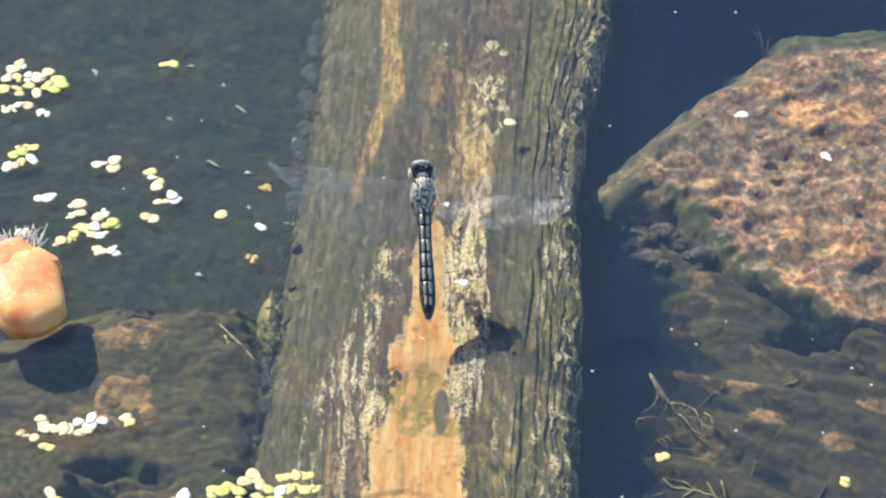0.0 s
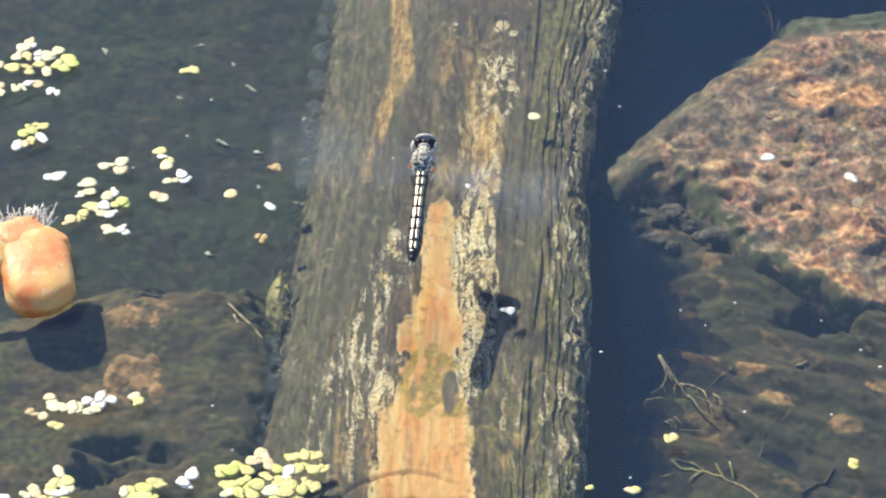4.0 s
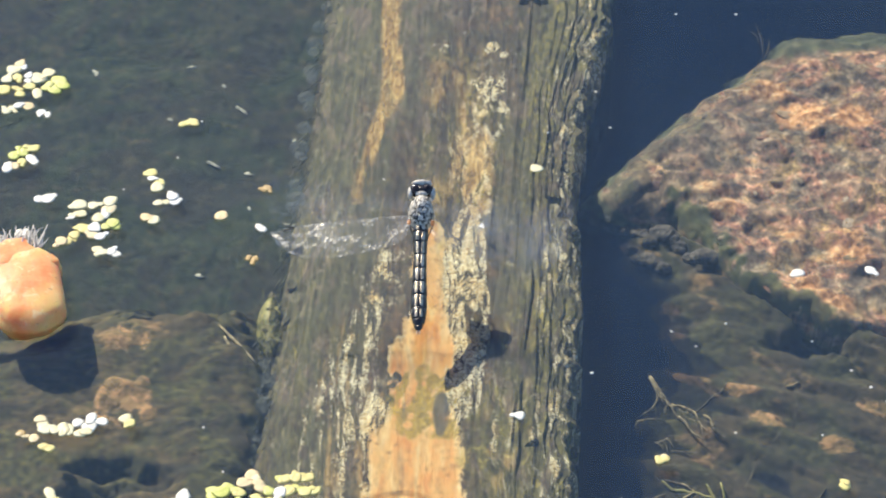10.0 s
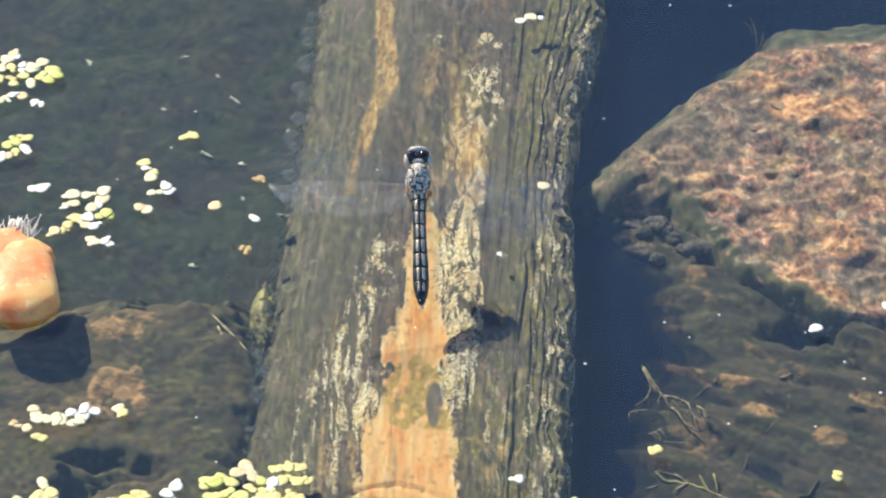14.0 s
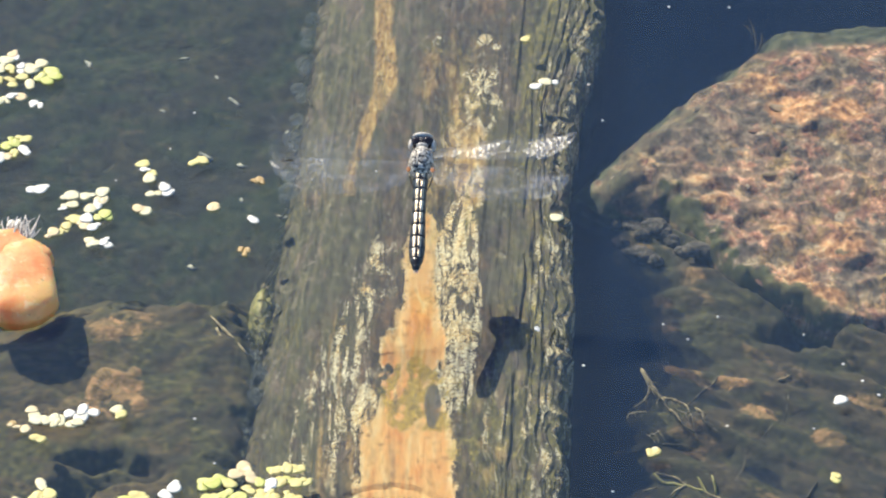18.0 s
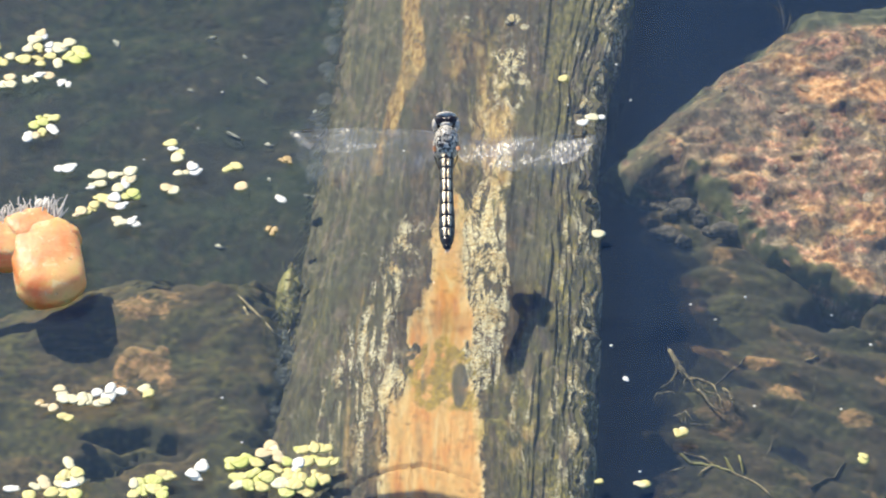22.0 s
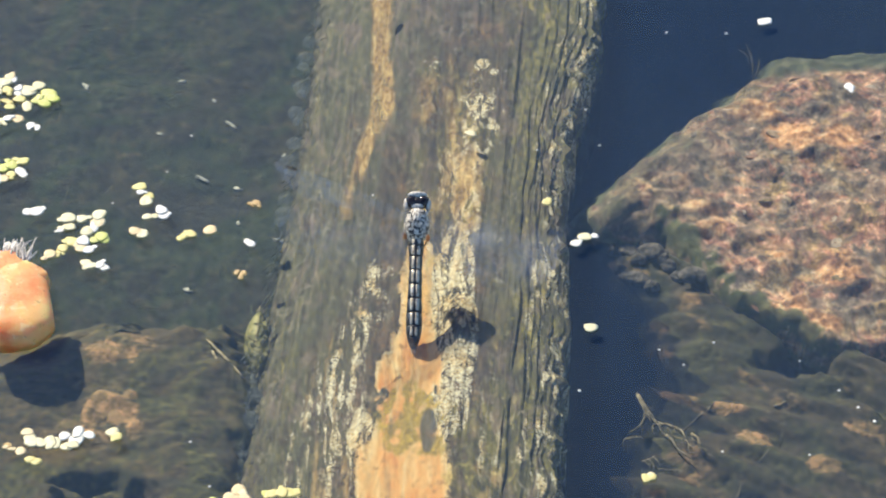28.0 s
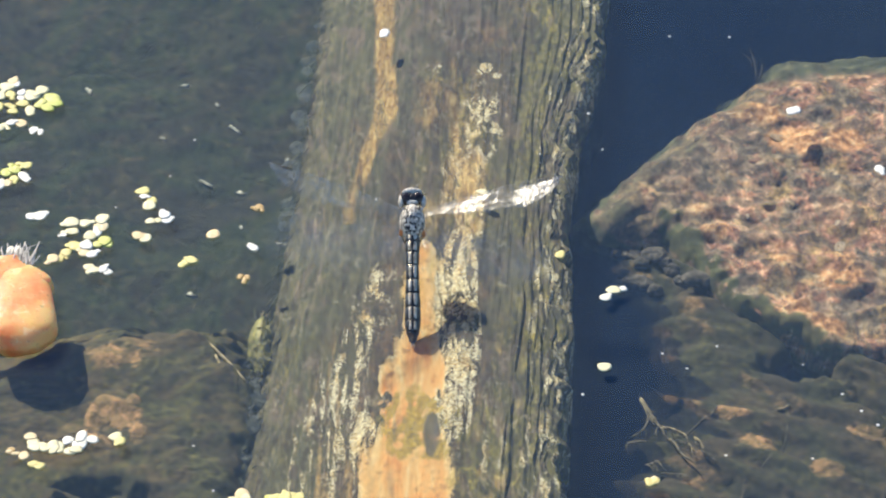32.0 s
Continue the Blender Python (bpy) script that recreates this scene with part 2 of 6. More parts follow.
def chip_material():
    """Clasts of the boulder: each of one mineral tone, crumbly."""
    k = Mat("granite_clast")
    crumb = k.grain(520, 7, 0.8)
    tone = k.ramp(k.chance(), (0.0, (0.30, 0.27, 0.24)), (0.2, (0.44, 0.33, 0.25)), (0.4, (0.68, 0.38, 0.27)), (0.55, (0.80, 0.44, 0.27)), (0.7, (0.46, 0.38, 0.22)), (0.85, (0.76, 0.58, 0.40)), (0.97, (0.90, 0.78, 0.62)))
    base = k.mix(0.9, tone, k.ramp(crumb, (0.12, (0.26, 0.24, 0.21)), (0.45, (0.9, 0.86, 0.8)), (0.82, (1.5, 1.42, 1.3))), "MULTIPLY")
    base = k.mix(k.ramp(k.grain(150, 6, 0.72), (0.44, 0.0), (0.74, 0.75)), base, k.ramp(crumb, (0.2, (0.11, 0.092, 0.07)), (0.8, (0.46, 0.36, 0.26))))
    return k.done(base, 0.55, k.bump(crumb, 0.8, 0.0016))


def algae_rock_material(name, glow, slant, damp, tint):
    """Rock under a fur of algae, streaked along slant degrees."""
    k = Mat(name)
    streak = k.mix(0.45, k.grain(1, 8, 0.78, k.stretch(75, 330, 210, -slant), 2.4), k.grain(1, 7, 0.74, k.stretch(170, 260, 210, -slant), 1.6))
    band = k.grain(1, 6, 0.70, k.stretch(26, 60, 60, -slant), 1.6)
    fuzz = k.grain(620, 6, 0.78)
    patch = k.grain(70, 6, 0.7, None, 0.8)
    base = k.ramp(streak, (0.22, (0.024, 0.024, 0.016)), (0.42, (0.080, 0.068, 0.042)), (0.60, (0.165, 0.130, 0.076)), (0.8, (0.34, 0.26, 0.145)))
    base = k.mix(k.ramp(band, (0.5, 0.0), (0.76, 0.7)), base, k.ramp(fuzz, (0.15, (0.05, 0.040, 0.03)), (0.5, (0.15, 0.118, 0.075)), (0.9, (0.30, 0.24, 0.15))))
    base = k.mix(k.ramp(band, (0.28, 0.85), (0.48, 0.0)), base, k.ramp(fuzz, (0.15, (0.010, 0.014, 0.012)), (0.85, (0.060, 0.066, 0.042))))
    base = k.mix(k.ramp(patch, (0.40, 0.0), (0.66, 0.85)), base, k.ramp(k.mix(0.5, fuzz, streak), (0.15, (0.022, 0.032, 0.012)), (0.5, (0.080, 0.095, 0.032)), (0.85, (0.24 * damp, 0.23 * damp, 0.085 * damp))))
    base = k.mix(0.85, base, k.ramp(fuzz, (0.15, (0.42, 0.42, 0.40)), (0.5, (0.92, 0.92, 0.88)), (0.85, (1.5, 1.45, 1.3))), "MULTIPLY")
    base = k.mix(1.0, base, tint, "MULTIPLY")
    base = k.mix(k.ramp(k.calc("MULTIPLY", k.attr("rust"), k.mix(0.4, k.grain(170, 7, 0.76, None, 0.5), fuzz)), (0.26, 0.0), (0.60, 0.95)), base, k.ramp(k.mix(0.45, fuzz, k.grain(260, 6, 0.75, None, 0.8)), (0.2, (glow * 0.22, glow * 0.15, 0.03)), (0.46, (glow * 0.62, glow * 0.42, glow * 0.17)), (0.7, (glow * 1.25, glow * 0.68, glow * 0.30)), (0.88, (glow * 1.6, glow * 1.2, glow * 0.75))))
    return k.done(base, 0.7, k.bump(k.mix(0.5, streak, fuzz), 0.5, 0.0022))


def bed_material():
    k = Mat("pond_silt")
    fuzz = k.grain(260, 7, 0.78, None, 1.0)
    cloud = k.grain(38, 6, 0.68)
    green = k.grain(26, 6, 0.68, k.stretch(1, 0.7, 1, 30), 0.8)
    weed = k.grain(1, 8, 0.78, k.stretch(120, 75, 80, 25), 2.6)
    base = k.ramp(k.mix(0.45, fuzz, weed), (0.14, (0.008, 0.010, 0.012)), (0.42, (0.036, 0.042, 0.036)), (0.66, (0.088, 0.092, 0.066)), (0.88, (0.26, 0.23, 0.15)))
    base = k.mix(k.ramp(cloud, (0.40, 0.0), (0.7, 0.9)), base, k.ramp(fuzz, (0.2, (0.012, 0.016, 0.018)), (0.85, (0.052, 0.066, 0.056))))
    base = k.mix(k.ramp(green, (0.40, 0.0), (0.66, 0.9)), base, k.ramp(k.mix(0.5, fuzz, weed), (0.25, (0.010, 0.026, 0.016)), (0.5, (0.040, 0.070, 0.038)), (0.75, (0.105, 0.140, 0.070))))
    base = k.mix(k.ramp(k.grain(120, 6, 0.75, None, 1.5), (0.62, 0.0), (0.85, 0.6)), base, k.ramp(fuzz, (0.2, (0.05, 0.042, 0.03)), (0.8, (0.22, 0.19, 0.12))))
    base = k.mix(1.0, base, (1.32, 1.2, 0.86), "MULTIPLY")
    # the channel's dimness is put into the bed's colour as near-black blue
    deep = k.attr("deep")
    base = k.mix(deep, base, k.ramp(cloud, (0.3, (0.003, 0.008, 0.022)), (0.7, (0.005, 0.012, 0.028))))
    return k.done(base, 0.85, k.bump(k.mix(0.5, fuzz, weed), 0.8, 0.005))


def water_material():
    k = Mat("pond_water")
    clear = k.nt.nodes.new("ShaderNodeBsdfTransparent")
    clear.inputs[0].default_value = (0.90, 0.96, 0.95, 1)
    shine = k.nt.nodes.new("ShaderNodeBsdfGlossy")
    shine.inputs["Roughness"].default_value = 0.04
    fres = k.nt.nodes.new("ShaderNodeFresnel")
    fres.inputs["IOR"].default_value = 1.64
    nrm = k.bump(k.grain(30, 2, 0.4), 0.06, 0.002)
    k.put(shine.inputs["Normal"], nrm)
    both = k.nt.nodes.new("ShaderNodeMixShader")
    k.put(both.inputs[0], fres.outputs[0])
    k.put(both.inputs[1], clear.outputs[0])
    k.put(both.inputs[2], shine.outputs[0])
    k.put(k.out.inputs["Surface"], both.outputs[0])
    return k.m


def haze_material():
    """A faint milky blue for a sheet that imitates haze and lifts the darks."""
    k = Mat("milky_haze")
    clear = k.nt.nodes.new("ShaderNodeBsdfTransparent")
    veil = k.nt.nodes.new("ShaderNodeBsdfDiffuse")
    veil.inputs[0].default_value = (0.27, 0.38, 0.53, 1)
    both = k.nt.nodes.new("ShaderNodeMixShader")
    k.put(both.inputs[0], k.ramp(k.grain(16, 3, 0.5), (0.1, 0.050), (0.9, 0.068)))
    k.put(both.inputs[1], clear.outputs[0])
    k.put(both.inputs[2], veil.outputs[0])
    k.put(k.out.inputs["Surface"], both.outputs[0])
    return k.m


def murk_material():
    """A dark blue see-through veil that stands in for light lost in deep water."""
    k = Mat("deep_water_dimming")
    clear = k.nt.nodes.new("ShaderNodeBsdfTransparent")
    veil = k.nt.nodes.new("ShaderNodeBsdfDiffuse")
    veil.inputs[0].default_value = (0.003, 0.011, 0.036, 1)
    both = k.nt.nodes.new("ShaderNodeMixShader")
    k.put(both.inputs[0], k.ramp(k.grain(22, 3, 0.5), (0.2, 0.28), (0.8, 0.44)))
    k.put(both.inputs[1], clear.outputs[0])
    k.put(both.inputs[2], veil.outputs[0])
    k.put(k.out.inputs["Surface"], both.outputs[0])
    return k.m


def frond_material(name, main, edge):
    """A frond of one tone with paler and withered patches; each plant a little different."""
    k = Mat(name)
    base = k.mix(k.ramp(k.chance(), (0.1, 0.0), (0.9, 0.55)), main, edge)
    base = k.mix(k.ramp(k.grain(650, 4, 0.65), (0.5, 0.0), (0.85, 0.6)), base, edge)
    base = k.mix(k.ramp(k.grain(900, 4, 0.7), (0.70, 0.0), (0.95, 0.4)), base, (0.60, 0.45, 0.15))
    return k.done(base, 0.42, k.bump(k.grain(1100, 4, 0.6), 0.4, 0.0004))


def plain(name, lo, hi, scale, rough, bump=0.3, dist=0.0003, **more):
    k = Mat(name)
    g = k.grain(scale, 5, 0.65)
    return k.done(k.ramp(g, (0.3, lo), (0.7, hi)), rough, k.bump(g, bump, dist), **more)


def orange_material():
    k = Mat("orange_flesh")
    g = k.grain(160, 5, 0.6)
    base = k.ramp(g, (0.1, (0.90, 0.27, 0.07)), (0.5, (0.94, 0.38, 0.14)), (0.9, (0.95, 0.50, 0.22)))
    base = k.mix(k.ramp(k.grain(45, 4, 0.6), (0.45, 0.0), (0.75, 0.6)), base, (0.95, 0.60, 0.20))
    base = k.mix(k.ramp(k.grain(330, 5, 0.65, None, 0.8), (0.66, 0.0), (0.86, 0.55)), base, (0.95, 0.74, 0.40))
    base = k.mix(k.ramp(k.grain(700, 4, 0.7), (0.74, 0.0), (0.9, 0.5)), base, (0.45, 0.16, 0.05))
    return k.done(base, k.ramp(g, (0.3, 0.46), (0.7, 0.7)), k.bump(k.mix(0.5, g, k.grain(500, 4, 0.6)), 0.2, 0.0009), Subsurface_Weight=0.7, Subsurface_Scale=0.006)


def wing_material():
    k = Mat("wing_membrane")
    clear = k.nt.nodes.new("ShaderNodeBsdfTransparent")
    k.put(k.bsdf.inputs["Base Color"], (0.62, 0.62, 0.60))
    k.put(k.bsdf.inputs["Roughness"], 0.5)
    streak = k.mix(0.5, k.grain(1, 5, 0.65, k.stretch(210, 520, 200), 0.6), k.grain(110, 2, 0.5))
    mesh = k.cells(900)
    relief = k.bump(k.mix(0.5, streak, mesh), 0.5, 0.0006)
    film = k.nt.nodes.new("ShaderNodeBsdfGlossy")
    film.inputs["Roughness"].default_value = 0.40
    k.put(film.inputs["Normal"], relief)
    body = k.nt.nodes.new("ShaderNodeMixShader")
    k.put(body.inputs[0], k.ramp(streak, (0.3, 0.035), (0.8, 0.085)))
    k.put(body.inputs[1], clear.outputs[0])
    k.put(body.inputs[2], k.bsdf.outputs[0])
    both = k.nt.nodes.new("ShaderNodeMixShader")
    k.put(both.inputs[0], k.calc("MULTIPLY", k.ramp(streak, (0.46, 0.008), (0.70, 0.15)), k.ramp(mesh, (0.15, 0.55), (0.55, 1.0))))
    k.put(both.inputs[1], body.outputs[0])
    k.put(both.inputs[2], film.outputs[0])
    k.put(k.out.inputs["Surface"], both.outputs[0])
    return k.m


def bubble_material():
    k = Mat("gas_bubble")
    clear = k.nt.nodes.new("ShaderNodeBsdfTransparent")
    k.put(k.bsdf.inputs["Base Color"], (0.46, 0.50, 0.48))
    k.put(k.bsdf.inputs["Roughness"], 0.8)
    k.put(k.bsdf.inputs["Specular IOR Level"], 0.1)
    both = k.nt.nodes.new("ShaderNodeMixShader")
    k.put(both.inputs[0], k.ramp(k.grain(900, 3, 0.6), (0.2, 0.09), (0.8, 0.22)))
    k.put(both.inputs[1], clear.outputs[0])
    k.put(both.inputs[2], k.bsdf.outputs[0])
    k.put(k.out.inputs["Surface"], both.outputs[0])
    return k.m


WOOD, GRANITE, BED = wood_material(), granite_material(), bed_material()
CLAST = chip_material()
SLAB_ROCK = algae_rock_material("algae_covered_slab", 0.5, -30, 1.35, (0.56, 0.535, 0.42))
SHELF_ROCK = algae_rock_material("algae_covered_shelf", 0.62, 12, 1.25, (0.90, 0.81, 0.50))
WATER, MURK = water_material(), murk_material()
FROND_TONES = {
    "w": frond_material("white_frond", (0.93, 0.91, 0.83), (0.92, 0.87, 0.66)),
    "c": frond_material("cream_frond", (0.86, 0.80, 0.50), (0.84, 0.72, 0.38)),
    "y": frond_material("yellow_frond", (0.80, 0.72, 0.25), (0.80, 0.66, 0.26)),
    "g": frond_material("green_frond", (0.64, 0.68, 0.15), (0.76, 0.72, 0.26)),
    "o": frond_material("tan_frond", (0.84, 0.63, 0.32), (0.86, 0.75, 0.46)),
    "b": frond_material("brown_frond", (0.50, 0.33, 0.12), (0.62, 0.44, 0.16))}
HAZE = haze_material()
FLESH = orange_material()
FIBRE = plain("bleached_fibre", (0.45, 0.42, 0.38), (0.75, 0.70, 0.62), 900, 0.7)
MEMBRANE = wing_material()
# the veins' white glints are put into their pale base colour
VEIN = plain("wing_vein", (0.42, 0.40, 0.37), (0.78, 0.76, 0.72), 900, 0.28, Coat_Weight=1.0, Coat_Roughness=0.3, Alpha=0.15)
SPOT = plain("wing_spot", (0.05, 0.04, 0.03), (0.16, 0.13, 0.09), 900, 0.4, Alpha=0.4)
BLACK = plain("black_cuticle", (0.006, 0.005, 0.005), (0.03, 0.022, 0.016), 700, 0.3, Coat_Weight=0.6, Coat_Roughness=0.2)
PALE = plain("pale_cuticle", (0.50, 0.45, 0.37), (0.86, 0.80, 0.68), 1300, 0.4)
GREY = plain("grey_thorax", (0.025, 0.020, 0.014), (0.86, 0.79, 0.65), 1400, 0.45)
EYE_DARK = plain("compound_eye", (0.012, 0.010, 0.012), (0.05, 0.035, 0.03), 500, 0.12)
AMBER = plain("amber_wing_root", (0.22, 0.07, 0.015), (0.42, 0.15, 0.03), 700, 0.5)
STRAW = plain("dead_stem", (0.22, 0.17, 0.09), (0.60, 0.50, 0.28), 500, 0.7)
WEED = plain("dead_weed", (0.09, 0.075, 0.042), (0.36, 0.30, 0.17), 600, 0.7)
DARK_STEM = plain("dark_stem", (0.03, 0.03, 0.02), (0.12, 0.10, 0.06), 500, 0.7)
LEAF = plain("drowned_leaf", (0.16, 0.17, 0.04), (0.48, 0.44, 0.15), 230, 0.6)
FLUFF = plain("algae_fluff", (0.13, 0.15, 0.135), (0.30, 0.32, 0.29), 500, 0.8)
FRINGE = plain("fringe_algae", (0.08, 0.09, 0.05), (0.24, 0.25, 0.15), 300, 0.8)
SCRAP = plain("pale_scrap", (0.26, 0.29, 0.25), (0.62, 0.62, 0.52), 500, 0.6)
BUBBLE = bubble_material()
PEBBLE = plain("silty_pebble", (0.045, 0.042, 0.036), (0.20, 0.175, 0.14), 520, 0.7, 0.6, 0.002)
BAR = plain("ivory_bar", (0.50, 0.40, 0.26), (0.88, 0.77, 0.58), 900, 0.42, Metallic=0.85)
THREAD = plain("algae_thread", (0.07, 0.075, 0.05), (0.26, 0.25, 0.17), 300, 0.8)


# ---- helpers for meshes ----
def part(name, bm, material, parent=None, label="", smooth=True):
    """Links a bmesh as one mesh object, under a thing or a part."""
    me = bpy.data.meshes.new(name)
    bm.to_mesh(me)
    bm.free()
    if smooth:
        me.shade_smooth()
    if material:
        me.materials.append(material)
    ob = new(name, me)
    ob.parent = parent
    return tagged(ob, label)


def thing(name, label, category, group="", at=(0, 0, 0)):
    ob = new(name)
    ob.empty_display_size = 0.005
    ob.location = Vector(at) * MM
    return tagged(ob, label, category, group)


def hum(x, y, z=0.0, octaves=4):
    return noise.fractal((x, y, z), 1.0, 2.0, octaves, noise_basis="PERLIN_ORIGINAL")


def step(a, b, x):
    w = min(1.0, max(0.0, (x - a) / (b - a)))
    return w * w * (3 - 2 * w)


def sheet(name, xs, ys, height, material, fields=None, floor=None):
    """A relief z = height(x, y) on a grid, closed with a skirt down to floor; all in millimetres."""
    nx, ny = len(xs), len(ys)
    rows = [[height(x, y) for x in xs] for y in ys]
    verts = [(x * MM, y * MM, rows[j][i] * MM) for j, y in enumerate(ys) for i, x in enumerate(xs)]
    faces = [(j * nx + i, j * nx + i + 1, (j + 1) * nx + i + 1, (j + 1) * nx + i) for j in range(ny - 1) for i in range(nx - 1)]
    top = len(verts)
    if floor is not None:
        rim = [i for i in range(nx)] + [j * nx + nx - 1 for j in range(1, ny)]
        rim += [(ny - 1) * nx + i for i in range(nx - 2, -1, -1)] + [j * nx for j in range(ny - 2, 0, -1)]
        verts += [(verts[v][0], verts[v][1], floor * MM) for v in rim]
        n = len(rim)
        faces += [(rim[i], top + i, top + (i + 1) % n, rim[(i + 1) % n]) for i in range(n)]
        faces.append(tuple(range(top + n - 1, top - 1, -1)))
    me = bpy.data.meshes.new(name)
    me.from_pydata(verts, [], faces)
    me.materials.append(material)
    me.shade_smooth()
    for key, fn in (fields or {}).items():
        at = me.attributes.new(key, "FLOAT", "POINT")
        vals = [fn(x, y, rows[j][i]) for j, y in enumerate(ys) for i, x in enumerate(xs)] + [0.0] * (len(verts) - top)
        at.data.foreach_set("value", vals)
    return new(name, me)


def span(a, b, step_mm):
    n = max(2, int(round((b - a) / step_mm)) + 1)
    return [a + (b - a) * i / (n - 1) for i in range(n)]


def tube(bm, pts, radii, sides=6):
    """A round stem along points in millimetres."""
    rings = []
    pts = [Vector(p) for p in pts]
    for i, p in enumerate(pts):
        d = (pts[min(i + 1, len(pts) - 1)] - pts[max(i - 1, 0)]).normalized()
        u = d.cross(Vector((0.31, 0.2, 0.93))).normalized()
        v = d.cross(u)
        r = radii[i] if isinstance(radii, (list, tuple)) else radii
        rings.append([bm.verts.new((p + (u * math.cos(a) + v * math.sin(a)) * r) * MM) for a in [2 * math.pi * s / sides for s in range(sides)]])
    for a, b in zip(rings, rings[1:]):
        for s in range(sides):
            bm.faces.new((a[s], a[(s + 1) % sides], b[(s + 1) % sides], b[s]))
    bm.faces.new(rings[0][::-1])
    bm.faces.new(rings[-1])
    return bm


def bend(a, b, sag, n=7):
    """Points on a bowed line from a to b."""
    a, b, sag = Vector(a), Vector(b), Vector(sag)
    return [a.lerp(b, i / n) + sag * math.sin(math.pi * i / n) for i in range(n + 1)]


def ball(bm, centre, size, seg=16, ring=10):
    m = Matrix.Translation(Vector(centre) * MM) @ Matrix.Diagonal((*(Vector(size) * MM), 1))
    return bmesh.ops.create_uvsphere(bm, u_segments=seg, v_segments=ring, radius=1.0, matrix=m)


# ---- the pond: bed, added dimming and haze sheets, water ----
def far_spread(a, b, fine):
    out = span(a, b, fine)
    left, right, d = [], [], fine
    x = a
    while x > -3000:
        d *= 1.5
        x -= d
        left.append(x)
    x, d = b, fine
    while x < 3000:
        d *= 1.5
        x += d
        right.append(x)
    return left[::-1] + out + right


def bed_channel_dim(x, y):
    """0 on the weedy bed, 1 in the channel, where deep-water dimness is painted."""
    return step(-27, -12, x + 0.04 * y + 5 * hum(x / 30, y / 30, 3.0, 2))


def bed_height(x, y):
    d = bed_channel_dim(x, y)
    shallow = -60 + 3.0 * hum(x / 30, y / 30, 1.0, 3) + 0.35 * hum(x / 5, y / 5, 2.0, 3) - 0.05 * max(0, y - 20)
    return shallow * (1 - d) + d * (-62 + 6 * hum(x / 60, y / 60, 5.0, 2))


# deep is the mask of the dimness painted on the channel's bed
bed = sheet("pond_bed", far_spread(-150, 150, 1.5), far_spread(-110, 270, 1.5), bed_height, BED, {"deep": lambda x, y, z: bed_channel_dim(x, y)})
tagged(bed, "dark green weedy silt of the pond bottom", "pond bed", kind="structure")


def level_sheet(name, z, material, half=4400.0, cells=24, mid=0.0):
    bm = bmesh.new()
    bmesh.ops.create_grid(bm, x_segments=cells, y_segments=cells, size=half * MM, matrix=Matrix.Translation((mid * MM, 0, z * MM)))
    return part(name, bm, material)


water = tagged(level_sheet("water", 0.0, WATER), "still clear pond water reflecting blue sky", "water", kind="structure")
water.visible_shadow = False
# one thin sheet added for the overall haze; it lightens the dark tones
haze = tagged(level_sheet("silt_haze", -1.6, HAZE), "added pale blue sheet for a faint milky haze in the top of the water", "water", kind="structure")
# stacked dark sheets, added so that the rocks fade into dim blue depth
for depth in (-16.0, -18.0, -20.0, -22.5):
    tagged(level_sheet("silt_veil", depth, MURK, 2200.0, 24, 2192.0), "added dark blue sheet standing in for the dimness of deeper water", "water", kind="structure")


# ---- the log ----
LOG_HALF = 36.0


def log_axis(y):
    return -4.0 + 0.055 * (y + 40) + 1.2 * math.sin(y / 47.0)


def rim_shift(u, y):
    """The bark rim bows in along the log's middle and flares at its far end."""
    bow = float(np.interp(y, [-80, -27, 4, 33, 58, 77, 100, 140], [-0.8, -1.7, -2.8, -5.2, -4.7, -2.2, 1.5, 2.5]))
    return bow * step(13, 33, u)


